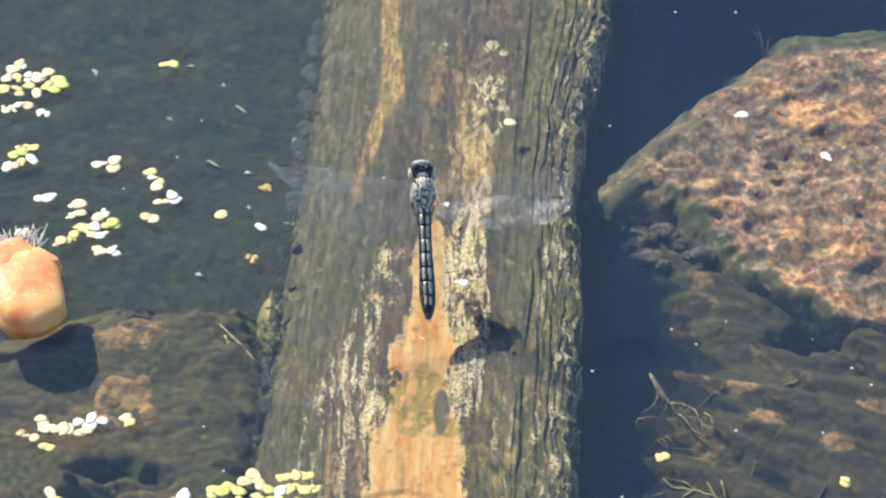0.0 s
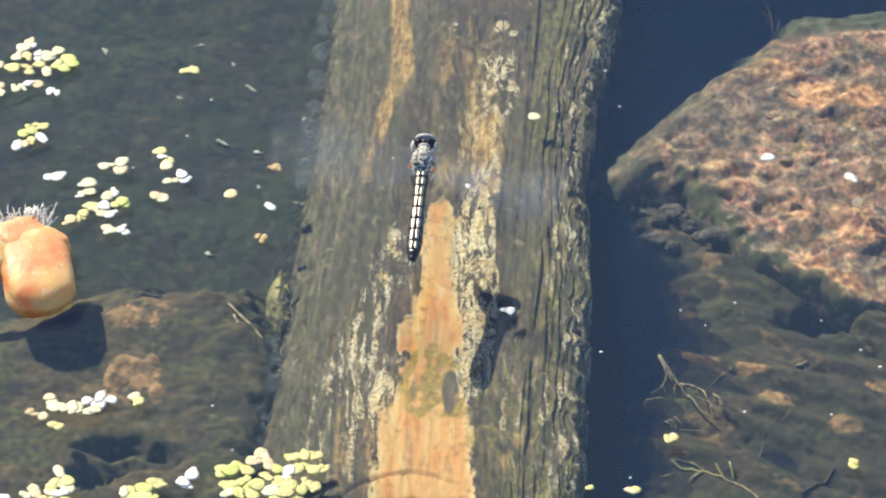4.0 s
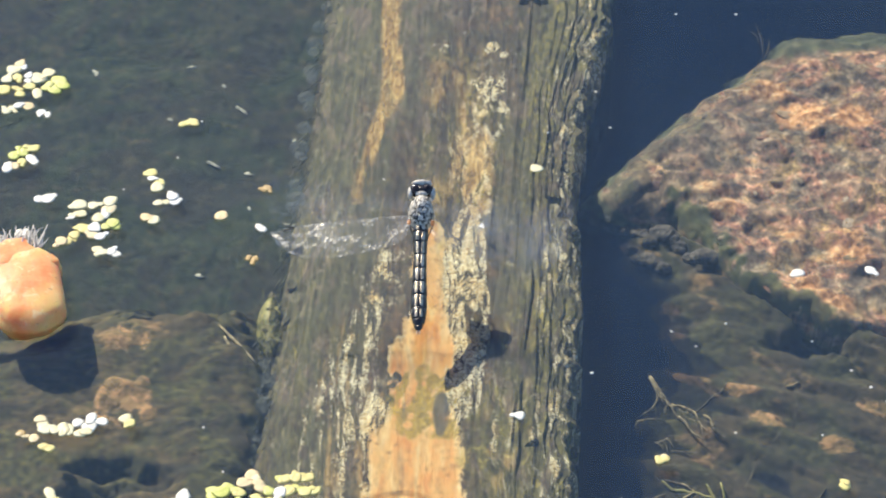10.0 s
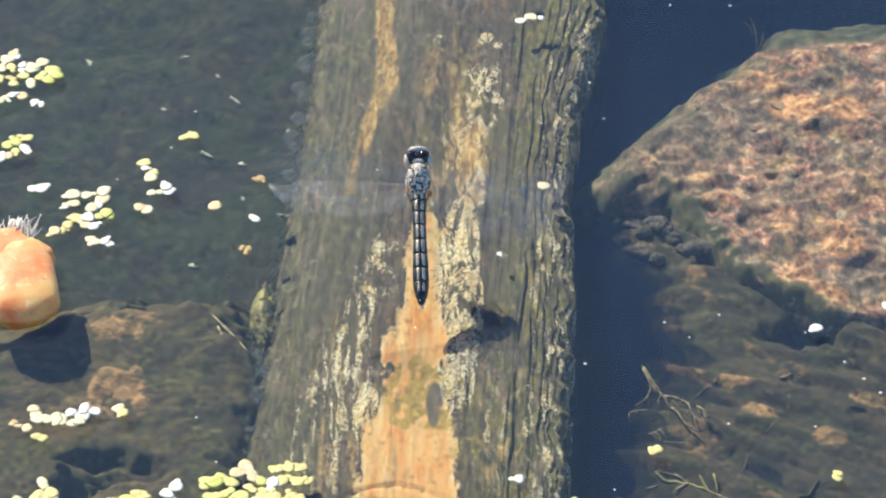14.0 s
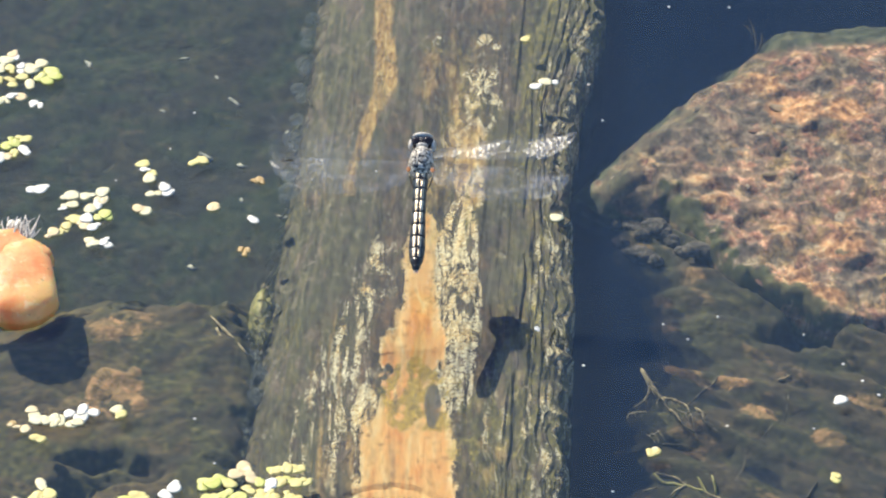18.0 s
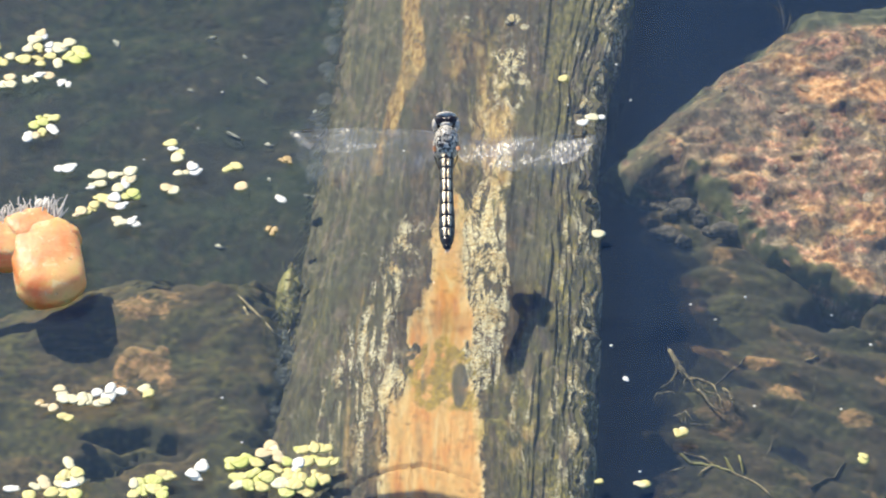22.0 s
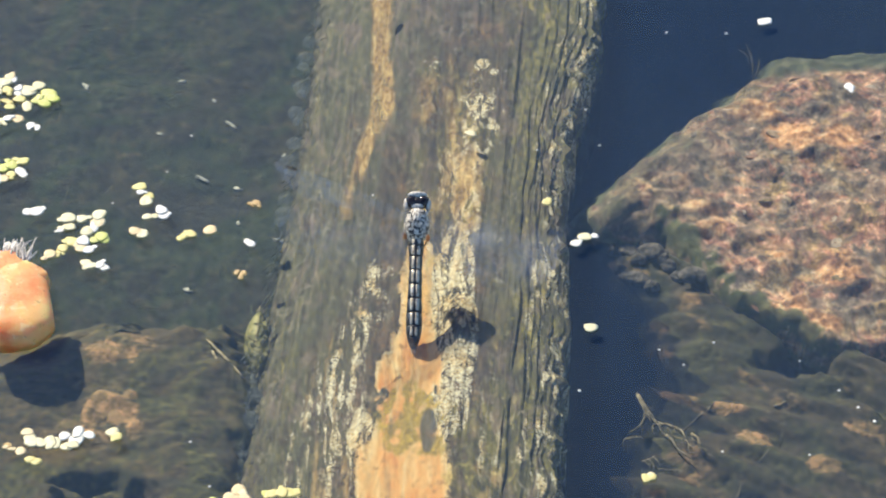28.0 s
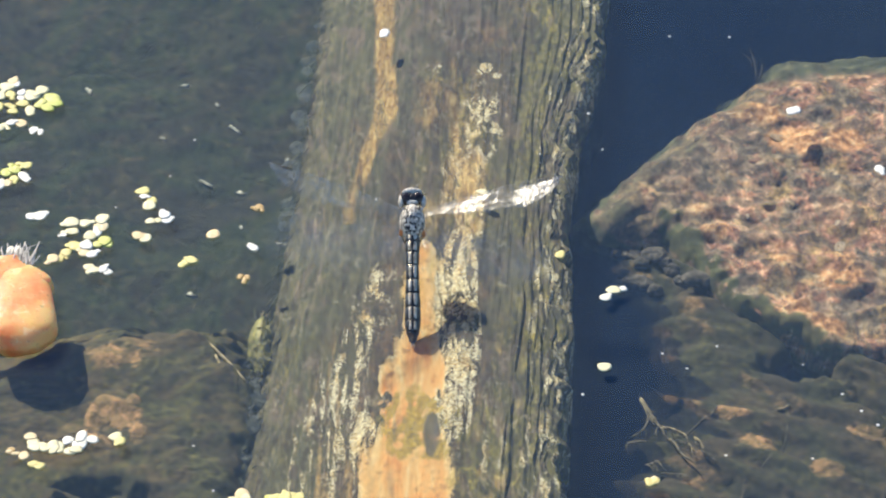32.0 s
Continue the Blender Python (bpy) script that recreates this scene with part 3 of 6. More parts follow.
def log_fields(u, y):
    """Bare wood, pale patches, tan streaks, moss and stains on the log's upper side; u is the distance from its axis."""
    x = u + log_axis(y)
    jag = 2.2 * hum(x / 3.0, y / 14.0, 7.0, 3)
    # the bare tongue, widening towards the near end
    mid = float(np.interp(y, [-95, -62, -45, -29, -26, -16, 12, 22], [-6.2, -6.0, -5.2, -4.8, -3.8, -3.8, -2.4, -2.0]))
    half = float(np.interp(y, [-95, -62, -45, -29, -26, -16, 12, 22], [11.0, 10.5, 7.0, 7.2, 4.8, 3.8, 2.8, -6.0]))
    bare = 0.5 + (half - abs(x - mid) + jag) / 3.2
    if -60 < y < -30:
        bare -= 2.2 * max(0.0, hum(x / 3.0, y / 6.0, 21.0, 3)) * (1 - abs(y + 45) / 15)
    pale, tan, moss = 0.0, 0.0, 0.0

    def spot(px, py, rx, ry, gain):
        d = ((x - px + 0.25 * jag) / rx) ** 2 + ((y - py) / ry) ** 2
        return gain * max(0.0, 1.0 - d) if d < 1 else 0.0

    # light flakes beside the tongue, and the yellow run above them
    pale += spot(5.2, -16, 6.2, 40, 1.9) * max(0.0, 0.65 + 1.5 * hum(x / 2.2, y / 8, 11, 3))
    pale += spot(2.0, -26, 3.0, 44, 2.2) * (0.8 + 0.8 * hum(x / 2.0, y / 7, 24, 3))
    pale += spot(6.5, 34, 6.0, 30, 1.5) * (0.6 + hum(x / 2.5, y / 9, 12, 3))
    pale += spot(11, 62, 7, 20, 0.8) * (0.6 + hum(x / 3, y / 6, 18, 3))
    pale += spot(-13, -6, 7, 18, 0.5) * (0.6 + hum(x / 3, y / 6, 13, 3))
    pale += spot(-18, -34, 7, 30, 0.6) * max(0.0, 0.4 + 1.4 * hum(x / 1.4, y / 20, 14, 3))
    pale += spot(-24, -58, 10, 40, 0.55) * (0.45 + 1.2 * hum(x / 1.3, y / 26, 15, 3))
    pale += spot(-15.4, -51.5, 2.6, 8, 1.6)
    pale += spot(14, -56, 6, 34, 0.45) * (0.4 + hum(x / 2, y / 10, 19, 3))
    for px, py, r in ((0.2, 82, 1.6), (12, 84, 2.0), (9, 52, 1.4), (15, 80, 1.2)):
        pale += spot(px, py, r, r * 1.4, 1.6)
    streak = float(np.interp(y, [20, 33, 42, 66, 98], [-20.5, -19.5, -17.5, -12.5, -13.5]))
    wide = float(np.interp(y, [20, 33, 42, 66, 80, 98], [0.4, 1.2, 1.4, 2.8, 2.0, 2.6]))
    tan += max(0.0, min(1.0, 0.5 + (wide - abs(x - streak) + 0.5 * jag) / 1.6)) if y > 22 else 0.0
    tan += spot(3, 67, 9, 20, 0.75) * (0.6 + hum(x / 4, y / 9, 16, 3))
    tan += spot(-1, 24, 5, 9, 0.6) + spot(13, -64, 7, 26, 0.8) * max(0.0, 0.2 + hum(x / 3, y / 7, 27, 3))
    tan += spot(-22, -52, 11, 44, 0.9) * max(0.0, 0.1 + 1.3 * hum(x / 1.5, y / 30, 26, 4))
    tan += spot(7, 36, 6.5, 28, 1.1) * (0.8 + hum(x / 3, y / 8, 20, 3))
    moss += step(12, 24, u) * 0.95 + step(-8, -26, u) * (0.62 + 0.12 * step(30, -10, y)) + 0.2 * step(60, 90, y)
    moss += spot(12, -62, 11, 30, 1.0) + spot(-3, -48, 11, 15, 2.2) * (0.55 + 1.3 * hum(x / 3, y / 5, 22, 3)) + spot(6, 40, 16, 60, 0.7)
    pale += step(24, 27, u) * (0.30 + 0.22 * step(29, 34, u)) * max(0.0, 0.45 + 1.3 * hum(x / 1.6, y / 9, 17, 4))
    stain = spot(-0.4, -51.5, 2.1, 8.5, 2.2) * (0.85 + 0.5 * hum(x / 1.6, y / 4, 23, 3)) + spot(-7.5, -50, 5.0, 9, 0.7) * (0.5 + hum(x / 1.5, y / 4, 25, 3)) + spot(-9.0, -70, 1.4, 16, 0.6)
    silt = 0.95 * step(-4, -20, u) + 0.75 * spot(17, 10, 9, 75, 1.0) + 0.45 * step(10, -8, u) * step(30, 70, y)
    return bare, pale, tan, moss, stain, silt


def build_log():
    ys = span(-150, 270, 0.62)
    turns = [radians(a) for a in span(-108, 108, 0.8)] + [radians(a) for a in span(116, 244, 8.0)]
    n = len(turns)
    verts, fields = [], []
    for y in ys:
        cx = log_axis(y)
        depth = -3.2 - 0.010 * max(0.0, y) - 0.012 * max(0.0, y - 60)
        sunk = 0.0
        for a in turns:
            sa, ca = math.sin(a), math.cos(a)
            # flattened round: broad on top, full at the sides
            u = LOG_HALF * math.copysign(abs(sa) ** 0.86, sa)
            v = 27.0 * math.copysign(abs(ca) ** ((0.08 if sa > 0 else 0.34) if ca > 0 else 0.8), ca)
            edge = step(20, 29, u) * (1 if ca > -0.3 else 0)
            left = step(-24, -33, u)
            jut = hum(u / 4.0, y / 18.0, 33.0, 4) if edge else 0.0
            fine = hum(u / 1.1, y / 34.0, 4.0, 4) if ca > -0.3 else 0.0
            broad = hum(u / 7.0, y / 60.0, 9.0, 3)
            crack = hum(u / 2.0, y / 48.0, 31.0, 3)
            crumb = hum(u / 1.3, y / 7.0, 37.0, 4) if edge else 0.0
            r = 0.36 * fine + 0.9 * broad * (1 - 0.6 * edge) + edge * (0.22 * fine + 0.3 * jut + 0.55 * crumb + 0.12 * crack) + left * (0.5 * fine + 0.9 * hum(u / 2.5, y / 5.0, 38.0, 3))
            # long splits that set the bark strip apart
            split = abs(u - 24.0 - 1.6 * hum(1.0, y / 26.0, 40.0, 2))
            r -= 0.9 * max(0.0, 1 - split / 0.8) * step(-0.25, 0.1, hum(3.0, y / 22.0, 42.0, 2))
            bare, pale, tan, moss, stain, silt = log_fields(u, y) if ca > -0.3 else (0, 0, 0, 0.5, 0, 0.8)
            if bare > 0.5:
                r = r * 0.45 - 0.35
            # the bare tongue ends in a worn, sunken edge
            ragged = step(27, 35, u) * (1.7 * hum(2.0, y / 9.0, 35.0, 3) + 1.2 * hum(5.0, y / 2.8, 36.0, 3)) if u > 27 else 0.0
            ragged += rim_shift(u, y)
            x = u + cx
            if ca > 0 and -30 < x < 6:
                lip = -84.5 - 0.022 * (x + 9) ** 2 + 0.8 * hum(x / 5, 1.0, 50.0, 2)
                r -= 13.0 * step(lip, lip - 5.0, y)
                r -= 0.9 * max(0.0, 1 - abs(y - lip - 7.5 + 0.012 * (x + 9) ** 2) / 0.8)
            verts.append(((cx + u + sa * r + ragged) * MM, y * MM, (depth - 27.0 + v + ca * r) * MM))
            fields.append((bare, pale, tan, moss, stain, silt))
    faces = [(j * n + i, j * n + (i + 1) % n, (j + 1) * n + (i + 1) % n, (j + 1) * n + i) for j in range(len(ys) - 1) for i in range(n)]
    faces += [tuple(range(n - 1, -1, -1)), tuple(range((len(ys) - 1) * n, len(ys) * n))]
    me = bpy.data.meshes.new("log")
    me.from_pydata(verts, [], faces)
    me.materials.append(WOOD)
    me.shade_smooth()
    for c, key in enumerate(("bare", "pale", "tan", "moss", "stain", "silt")):
        me.attributes.new(key, "FLOAT", "POINT").data.foreach_set("value", [f[c] for f in fields])
    return tagged(new("log", me), "waterlogged log with a bare orange tongue of wood, just under water", "log")


log = build_log()


def bark_flakes():
    """Loose slivers of bark along the log's rims, each a part of the log."""
    r = random.Random(17)
    for i in range(34):
        rim = 1
        y = r.uniform(-105, 150)
        long, wide = r.uniform(4, 15), r.uniform(0.35, 1.3)
        u = rim * r.uniform(25.0, 36.6)
        depth = -3.2 - 0.010 * max(0.0, y) - 0.012 * max(0.0, y - 60)
        ca = math.cos(math.asin(min(0.999, (abs(u) / 36.6) ** (1 / 0.86))))
        z = depth - 27 + 27 * ca ** 0.16 - 0.1
        bm = bmesh.new()
        rows = []
        for j in range(7):
            f = j / 6
            w = wide * (0.35 + 0.65 * math.sin(math.pi * (0.12 + 0.8 * f))) * r.uniform(0.75, 1.25)
            dx, dz = r.uniform(-0.35, 0.35), r.uniform(-0.2, 0.25)
            rows.append([bm.verts.new(Vector((dx + a * w, (f - 0.5) * long, dz + b)) * MM) for a, b in ((-1, -0.6), (-0.7, 0.2), (0.6, 0.35), (1, -0.7))])
        for a, b in zip(rows, rows[1:]):
            for q in range(4):
                bm.faces.new((a[q], a[(q + 1) % 4], b[(q + 1) % 4], b[q]))
        bm.faces.new(rows[0][::-1])
        bm.faces.new(rows[-1])
        ob = part("bark_flake", bm, WOOD, log)
        ob.data.attributes.new("moss", "FLOAT", "POINT").data.foreach_set("value", [r.uniform(0.8, 1.4)] * len(ob.data.vertices))
        ob.data.attributes.new("pale", "FLOAT", "POINT").data.foreach_set("value", [r.choice((0.0, 0.0, 0.3))] * len(ob.data.vertices))
        ob.matrix_basis = Matrix.Translation(Vector((log_axis(y) + u + rim_shift(u, y), y, z)) * MM) @ Matrix.Rotation(radians(rim * 38 * (abs(u) / 36) ** 6), 4, "Y") @ Matrix.Rotation(r.uniform(-0.06, 0.06), 4, "Z")


bark_flakes()


def rim_fringe():
    """Short hanging algae along the log's left rim, too many to count."""
    r = random.Random(61)
    bm = bmesh.new()
    for i in range(700):
        y = r.uniform(-95, 125)
        depth = -3.2 - 0.010 * max(0.0, y) - 0.012 * max(0.0, y - 60)
        x = log_axis(y) - 35.4 + r.gauss(0, 1.0)
        z = depth - 8 + r.uniform(-4, 2.5)
        reach = r.uniform(0.3, 1.5) * (1.3 if hum(1.0, y / 8.0, 90.0, 2) > 0.05 else 0.6)
        tube(bm, bend((x + 0.8, y, z), (x - reach, y + r.uniform(-2.0, 1.2), z - r.uniform(0.2, 2.0)), (0, r.uniform(-0.5, 0.5), 0.4), 3), r.uniform(0.06, 0.15), 3)
    return tagged(part("algae_fringe", bm, FRINGE), "short grey-green algae hanging from the log's rim", "algae", kind="stuff")


rim_fringe()


# ---- rocks ----
def crag(walls, top, x, y):
    """Height of a block cut by slanting walls. walls: (px, py, nx, ny, drop): a point on the rim, the way out, and the fall per millimetre outside."""
    low = 1.0
    for px, py, wx, wy, drop in walls:
        d = ((x - px) * wx + (y - py) * wy) / math.hypot(wx, wy)
        low += math.exp(min(40.0, drop * d / 2.2))
    return top - 2.2 * math.log(low)


BOULDER_BLOOMS = ((88, 60, 9, 8, 1.3), (100, 61, 6, 7, 1.2), (79, 71, 9, 7, 0.9), (63, 31, 6, 4, 0.7), (66, 24, 5, 4, 1.0), (83, -5, 9, 7, 1.0), (88, -10, 8, 5, 1.0), (95, 10, 8, 10, 0.8), (82, 15, 5, 9, 0.6), (60, 42, 5, 4, 0.4))


def boulder_bloom(x, y, z):
    """Bright peach feldspar, in a few patches."""
    n = 0.55 * hum(x / 5, y / 5, 63, 3)
    return max(0.0, max(g * (1 - ((x - px) / rx) ** 2 - ((y - py) / ry) ** 2 + n) for px, py, rx, ry, g in BOULDER_BLOOMS))


def boulder_height(x, y):
    wob = 2.0 * hum(x / 14, y / 14, 60, 3) + 0.9 * hum(x / 4, y / 4, 67, 2)
    top = -7.0 - 0.03 * (x - 60)
    xa, ya = x + wob * 0.8, y - wob * 0.6
    rear = ((41.5, 35.6, -0.78, 0.62, 1.35), (85, 85, -0.25, 0.97, 0.5), (84, 102, 0.0, 1.0, 2.5))
    z = crag((*rear, (63, 13, -0.87, -0.5, 4.0), (81, -8, -0.62, -0.79, 4.0), (96, -16, 0.0, -1.0, 4.0)), top, xa, ya)
    # the low tip that reaches out over the pebbles
    z = max(z, crag((*rear, (46.5, 31.0, -0.6, -0.8, 1.8), (52, 26.5, -0.2, -0.97, 3.0), (80, 40, 1.0, 0.0, 0.3)), top - 0.6, xa, ya))
    z += 1.3 * hum(x / 19, y / 15, 64, 2) + 1.5 * hum((x + 0.4 * y) / 11, (y - 0.4 * x) / 6, 61, 3) + 0.6 * boulder_bloom(x, y, 0) + 0.3 * hum(x / 2.6, y / 2.4, 62, 3)
    return max(min(z, -4.2), -80.0)


def boulder_grey(x, y, z):
    return step(80, 54, x - 0.35 * (y - 40) + 10 * hum(x / 12, y / 12, 65, 3))


def boulder_fresh(x, y, z):
    """Fresh green fur along the rim that overhangs the slab."""
    d = min((x - 63) * 0.87 + (y - 13) * 0.5, (x - 81) * 0.62 + (y + 8) * 0.79) + 3.5 * hum(x / 5, y / 5, 69, 3)
    return step(6.0, 0.5, d) * step(104, 84, x) * step(50, 56, x) * step(-14, -11, z)


def boulder_algae(x, y, z):
    """Green fur low on the sides, along the far rim and over the far end."""
    n = hum(x / 9, y / 9, 66, 2)
    inner = 0.78 * (x - 41.5) - 0.62 * (y - 35.6)
    return 0.05 + 0.9 * step(-12.0, -16, z) + 0.8 * step(84, 97, y + 3 * n) + 0.42 * step(8, 0.5, inner + 5 * n)


boulder = sheet("boulder", span(28, 165, 0.6), span(-48, 150, 0.75), boulder_height, GRANITE,
                {"algae": boulder_algae, "grey": boulder_grey, "fresh": boulder_fresh, "bloom": boulder_bloom}, floor=-84)
tagged(boulder, "submerged pink and brown granite boulder with green algae rim", "boulder")


def boulder_clasts():
    """Chunky clasts that stand out of the boulder's face, each a part of it."""
    r = random.Random(44)
    kinds = []
    for i in range(7):
        bm = bmesh.new()
        sides = r.choice((5, 6, 7))
        a0 = r.uniform(0, 6)
        ring = [(math.cos(a0 + 6.283 * (s + r.uniform(-0.3, 0.3)) / sides), math.sin(a0 + 6.283 * (s + r.uniform(-0.3, 0.3)) / sides) * 0.72, r.uniform(0.8, 1.15)) for s in range(sides)]
        levels = [[bm.verts.new(Vector((x * k * q, y * k * q, z + r.uniform(-0.12, 0.12))) * MM) for x, y, k in ring] for z, q in ((-1.0, 1.05), (0.22, 1.0), (0.5, 0.74))]
        for low, high in zip(levels, levels[1:]):
            for s in range(sides):
                bm.faces.new((low[s], low[(s + 1) % sides], high[(s + 1) % sides], high[s]))
        tip = bm.verts.new((0, 0, 0.56 * MM))
        for s in range(sides):
            bm.faces.new((levels[2][s], levels[2][(s + 1) % sides], tip))
        bm.faces.new(levels[0][::-1])
        me = bpy.data.meshes.new("clast")
        bm.to_mesh(me)
        bm.free()
        me.materials.append(CLAST)
        me.shade_smooth()
        kinds.append(me)
    for i in range(420):
        x, y = r.uniform(42, 118), r.uniform(-16, 84)
        z = boulder_height(x, y)
        if z < -11.5 or r.random() > 0.12 + 0.25 * step(48, 70, x):
            continue
        slope = Vector((z - boulder_height(x + 1.2, y), z - boulder_height(x, y + 1.2), 1.2)).normalized()
        if slope.z < 0.6:
            continue
        s = 0.6 + 1.7 * r.random() ** 2
        ob = new("clast", kinds[r.randrange(7)])
        ob.parent = boulder
        tilt = (slope + Vector((r.uniform(-0.08, 0.08), r.uniform(-0.08, 0.08), 0.1))).normalized().to_track_quat("Z", "Y").to_matrix().to_4x4()
        ob.matrix_basis = Matrix.Translation(Vector((x, y, z - 0.2)) * MM) @ tilt @ Matrix.Rotation(r.uniform(-0.5, 0.9), 4, "Z") @ Matrix.Diagonal((s * 1.25, s, r.uniform(0.25, 0.5), 1))


boulder_clasts()


SLAB_LUMPS = ((97.5, -40, 6.5, 3.0), (87.7, -51, 6.0, 3.6), (68, -31.5, 6.0, 2.2), (73, -42, 6.0, 3.0), (60, -3, 7.0, 3.0), (64, -25, 9.0, 3.5))


def slab_lump(x, y, lump):
    """1 at the middle of a long lump that slants to the near side, 0 outside it."""
    px, py, long, wide = lump
    a, b = 0.88 * (x - px) - 0.47 * (y - py), 0.47 * (x - px) + 0.88 * (y - py)
    return max(0.0, 1 - (a / long) ** 2 - (b / wide) ** 2)


def slab_height(x, y):
    wob = 1.6 * hum(x / 20, y / 20, 70, 3) + 0.25 * hum(x / 5, y / 5, 75, 2)
    below = max(0.0, min(45.0, -0.66 * (x - 62) - 0.75 * (y - 14)))
    over = max(0.0, 0.66 * (x - 62) + 0.75 * (y - 14))
    top = -9.2 - min(14.0, 1.2 * over) - 2.6 * step(0, 13, below) - 2.4 * step(64, 54, x) * step(-4, 12, y) - 0.05 * below
    walls = ((57.5, 2, -0.97, -0.24, 0.8), (60, -150, -0.4, -1.0, 1.0), (90, 44, 0.0, 1.0, 1.2))
    near = ((52.5, -33, -0.9, 0.5, 0.6), (50.5, -52, -1.0, 0.1, 0.6), (60, -150, -0.4, -1.0, 1.0), (70, -27, 0.0, 1.0, 0.35))
    # the rubble foot under the boulder's tip
    foot = ((46.5, 24, -0.95, 0.3, 1.3), (50, 33, 0.0, 1.0, 1.0), (52, 12, -0.85, -0.52, 1.1))
    z = max(crag(walls, top, x + wob, y + wob), crag(near, top - 0.8, x + wob, y + wob), crag(foot, -14.2, x + wob, y + wob), -80.0)
    if z > -70:
        # ledges slanting down to the near side
        ridge = hum((x - 0.7 * y) / 34, (y + 0.6 * x) / 7, 71, 4)
        z += 1.9 * ridge - 0.7 * max(0.0, 1 - abs(ridge + 0.12) / 0.08) + 0.8 * hum((x - 0.7 * y) / 13, (y + 0.6 * x) / 3.5, 77, 3) + 0.2 * hum(x / 2.5, y / 2.5, 72, 3)
        z += 0.6 * max(slab_lump(x, y, lump) for lump in SLAB_LUMPS)
        # the gap that runs along under the boulder, the hollow it opens into, and the groove beyond
        rough = 0.6 * hum(x / 7, y / 7, 74, 3)
        gap = abs((x - 60) * 0.66 + (y - 11) * 0.75) / 3.2 + rough
        z -= 2.5 * max(0.0, 1 - gap) * step(52, 60, x) * step(90, 80, x)
        z -= 9.0 * step(1.4, -0.5, ((x - 84.5) / 9.0) ** 2 + ((y + 15.5 - 0.1 * (x - 84)) / 6.2) ** 2 + 1.2 * rough)
        groove = abs((x - 90) * 0.79 + (y + 20) * 0.61) / 1.6 + rough
        z -= 3.0 * max(0.0, 1 - groove) * step(86, 90, x)
    return z


def slab_rust(x, y, z):
    n = 1.1 * hum(x / 4, y / 4, 76, 4)
    return 1.3 * max(0.0, hum((x - y) / 24, (y + x) / 9, 73, 3)) + sum(slab_lump(x, y, lump) * (1.5 + n) for lump in SLAB_LUMPS[:4])


slab = sheet("slab_rock", span(30, 165, 0.75), span(-165, 48, 0.85), slab_height, SLAB_ROCK, {"rust": slab_rust}, floor=-84)
tagged(slab, "brown algae-covered slab of rock under the boulder", "rock")


SHELF_KNOBS = ((-70.0, -39.0, 3.0), (-73.2, -36.6, 2.4), (-69.0, -43.0, 2.6), (-65.6, -46.6, 2.2), (-75.5, -41.5, 2.0), (-67.0, -36.0, 1.8))


def shelf_knob(x, y):
    """1 on top of the bare stones that stick out of the algae, 0 off them."""
    n = 0.4 * hum(x / 2, y / 2, 85, 3)
    return max(0.0, max(1 + n - ((x - px) / r) ** 2 - ((y - py) / r) ** 2 for px, py, r in SHELF_KNOBS))


def shelf_height(x, y):
    wob = 3.0 * hum(x / 18, y / 18, 80, 3)
    top = -8.0 + 0.015 * (y + 40)
    walls = ((-62, -10, 0.12, 1.0, 1.3), (-46, -22, 0.9, 0.5, 1.3), (-44, -60, 1.0, 0.0, 1.4), (-84, -20, -0.5, 0.87, 0.8))
    wob += 2.0 * hum(x / 5, y / 5, 83, 3)
    z = max(crag(walls, top, x + wob, y + wob), -64.0)
    if z > -50:
        z += 0.9 * shelf_knob(x, y) + 1.5 * hum(x / 10, y / 8, 81, 4) + 0.3 * hum(x / 2.2, y / 2.2, 82, 3)
        for px, py, rx, ry in ((-69, -67, 12, 5.5), (-79.5, -73, 6, 3.0), (-78, -64, 5, 2.0)):
            z -= 3.6 * step(1.2, -0.1, ((x - px) / rx) ** 2 + ((y - py) / ry) ** 2 + 0.9 * hum(x / 6, y / 5, 84, 3))
    return z


def shelf_rust(x, y, z):
    a = 1.6 * shelf_knob(x, y) + 0.7 * max(0.0, 1 - ((x + 70) / 7) ** 2 - ((y + 41) / 7) ** 2)
    b = max(0.0, 1 - ((x + 71) / 12) ** 2 - ((y + 20) / 9) ** 2)
    c = max(0.0, 1 - ((x + 74) / 15) ** 2 - ((y + 46) / 11) ** 2)
    n = 0.9 * hum(x / 6, y / 6, 86, 4)
    return a * (1.4 + n) + b * (1.0 + n) + c * (0.7 + n)


shelf = sheet("shelf_rock", span(-165, -36, 0.8), span(-165, 2, 0.9), shelf_height, SHELF_ROCK, {"rust": shelf_rust}, floor=-66)
tagged(shelf, "flat brown rock shelf furred with green algae, under water", "rock")


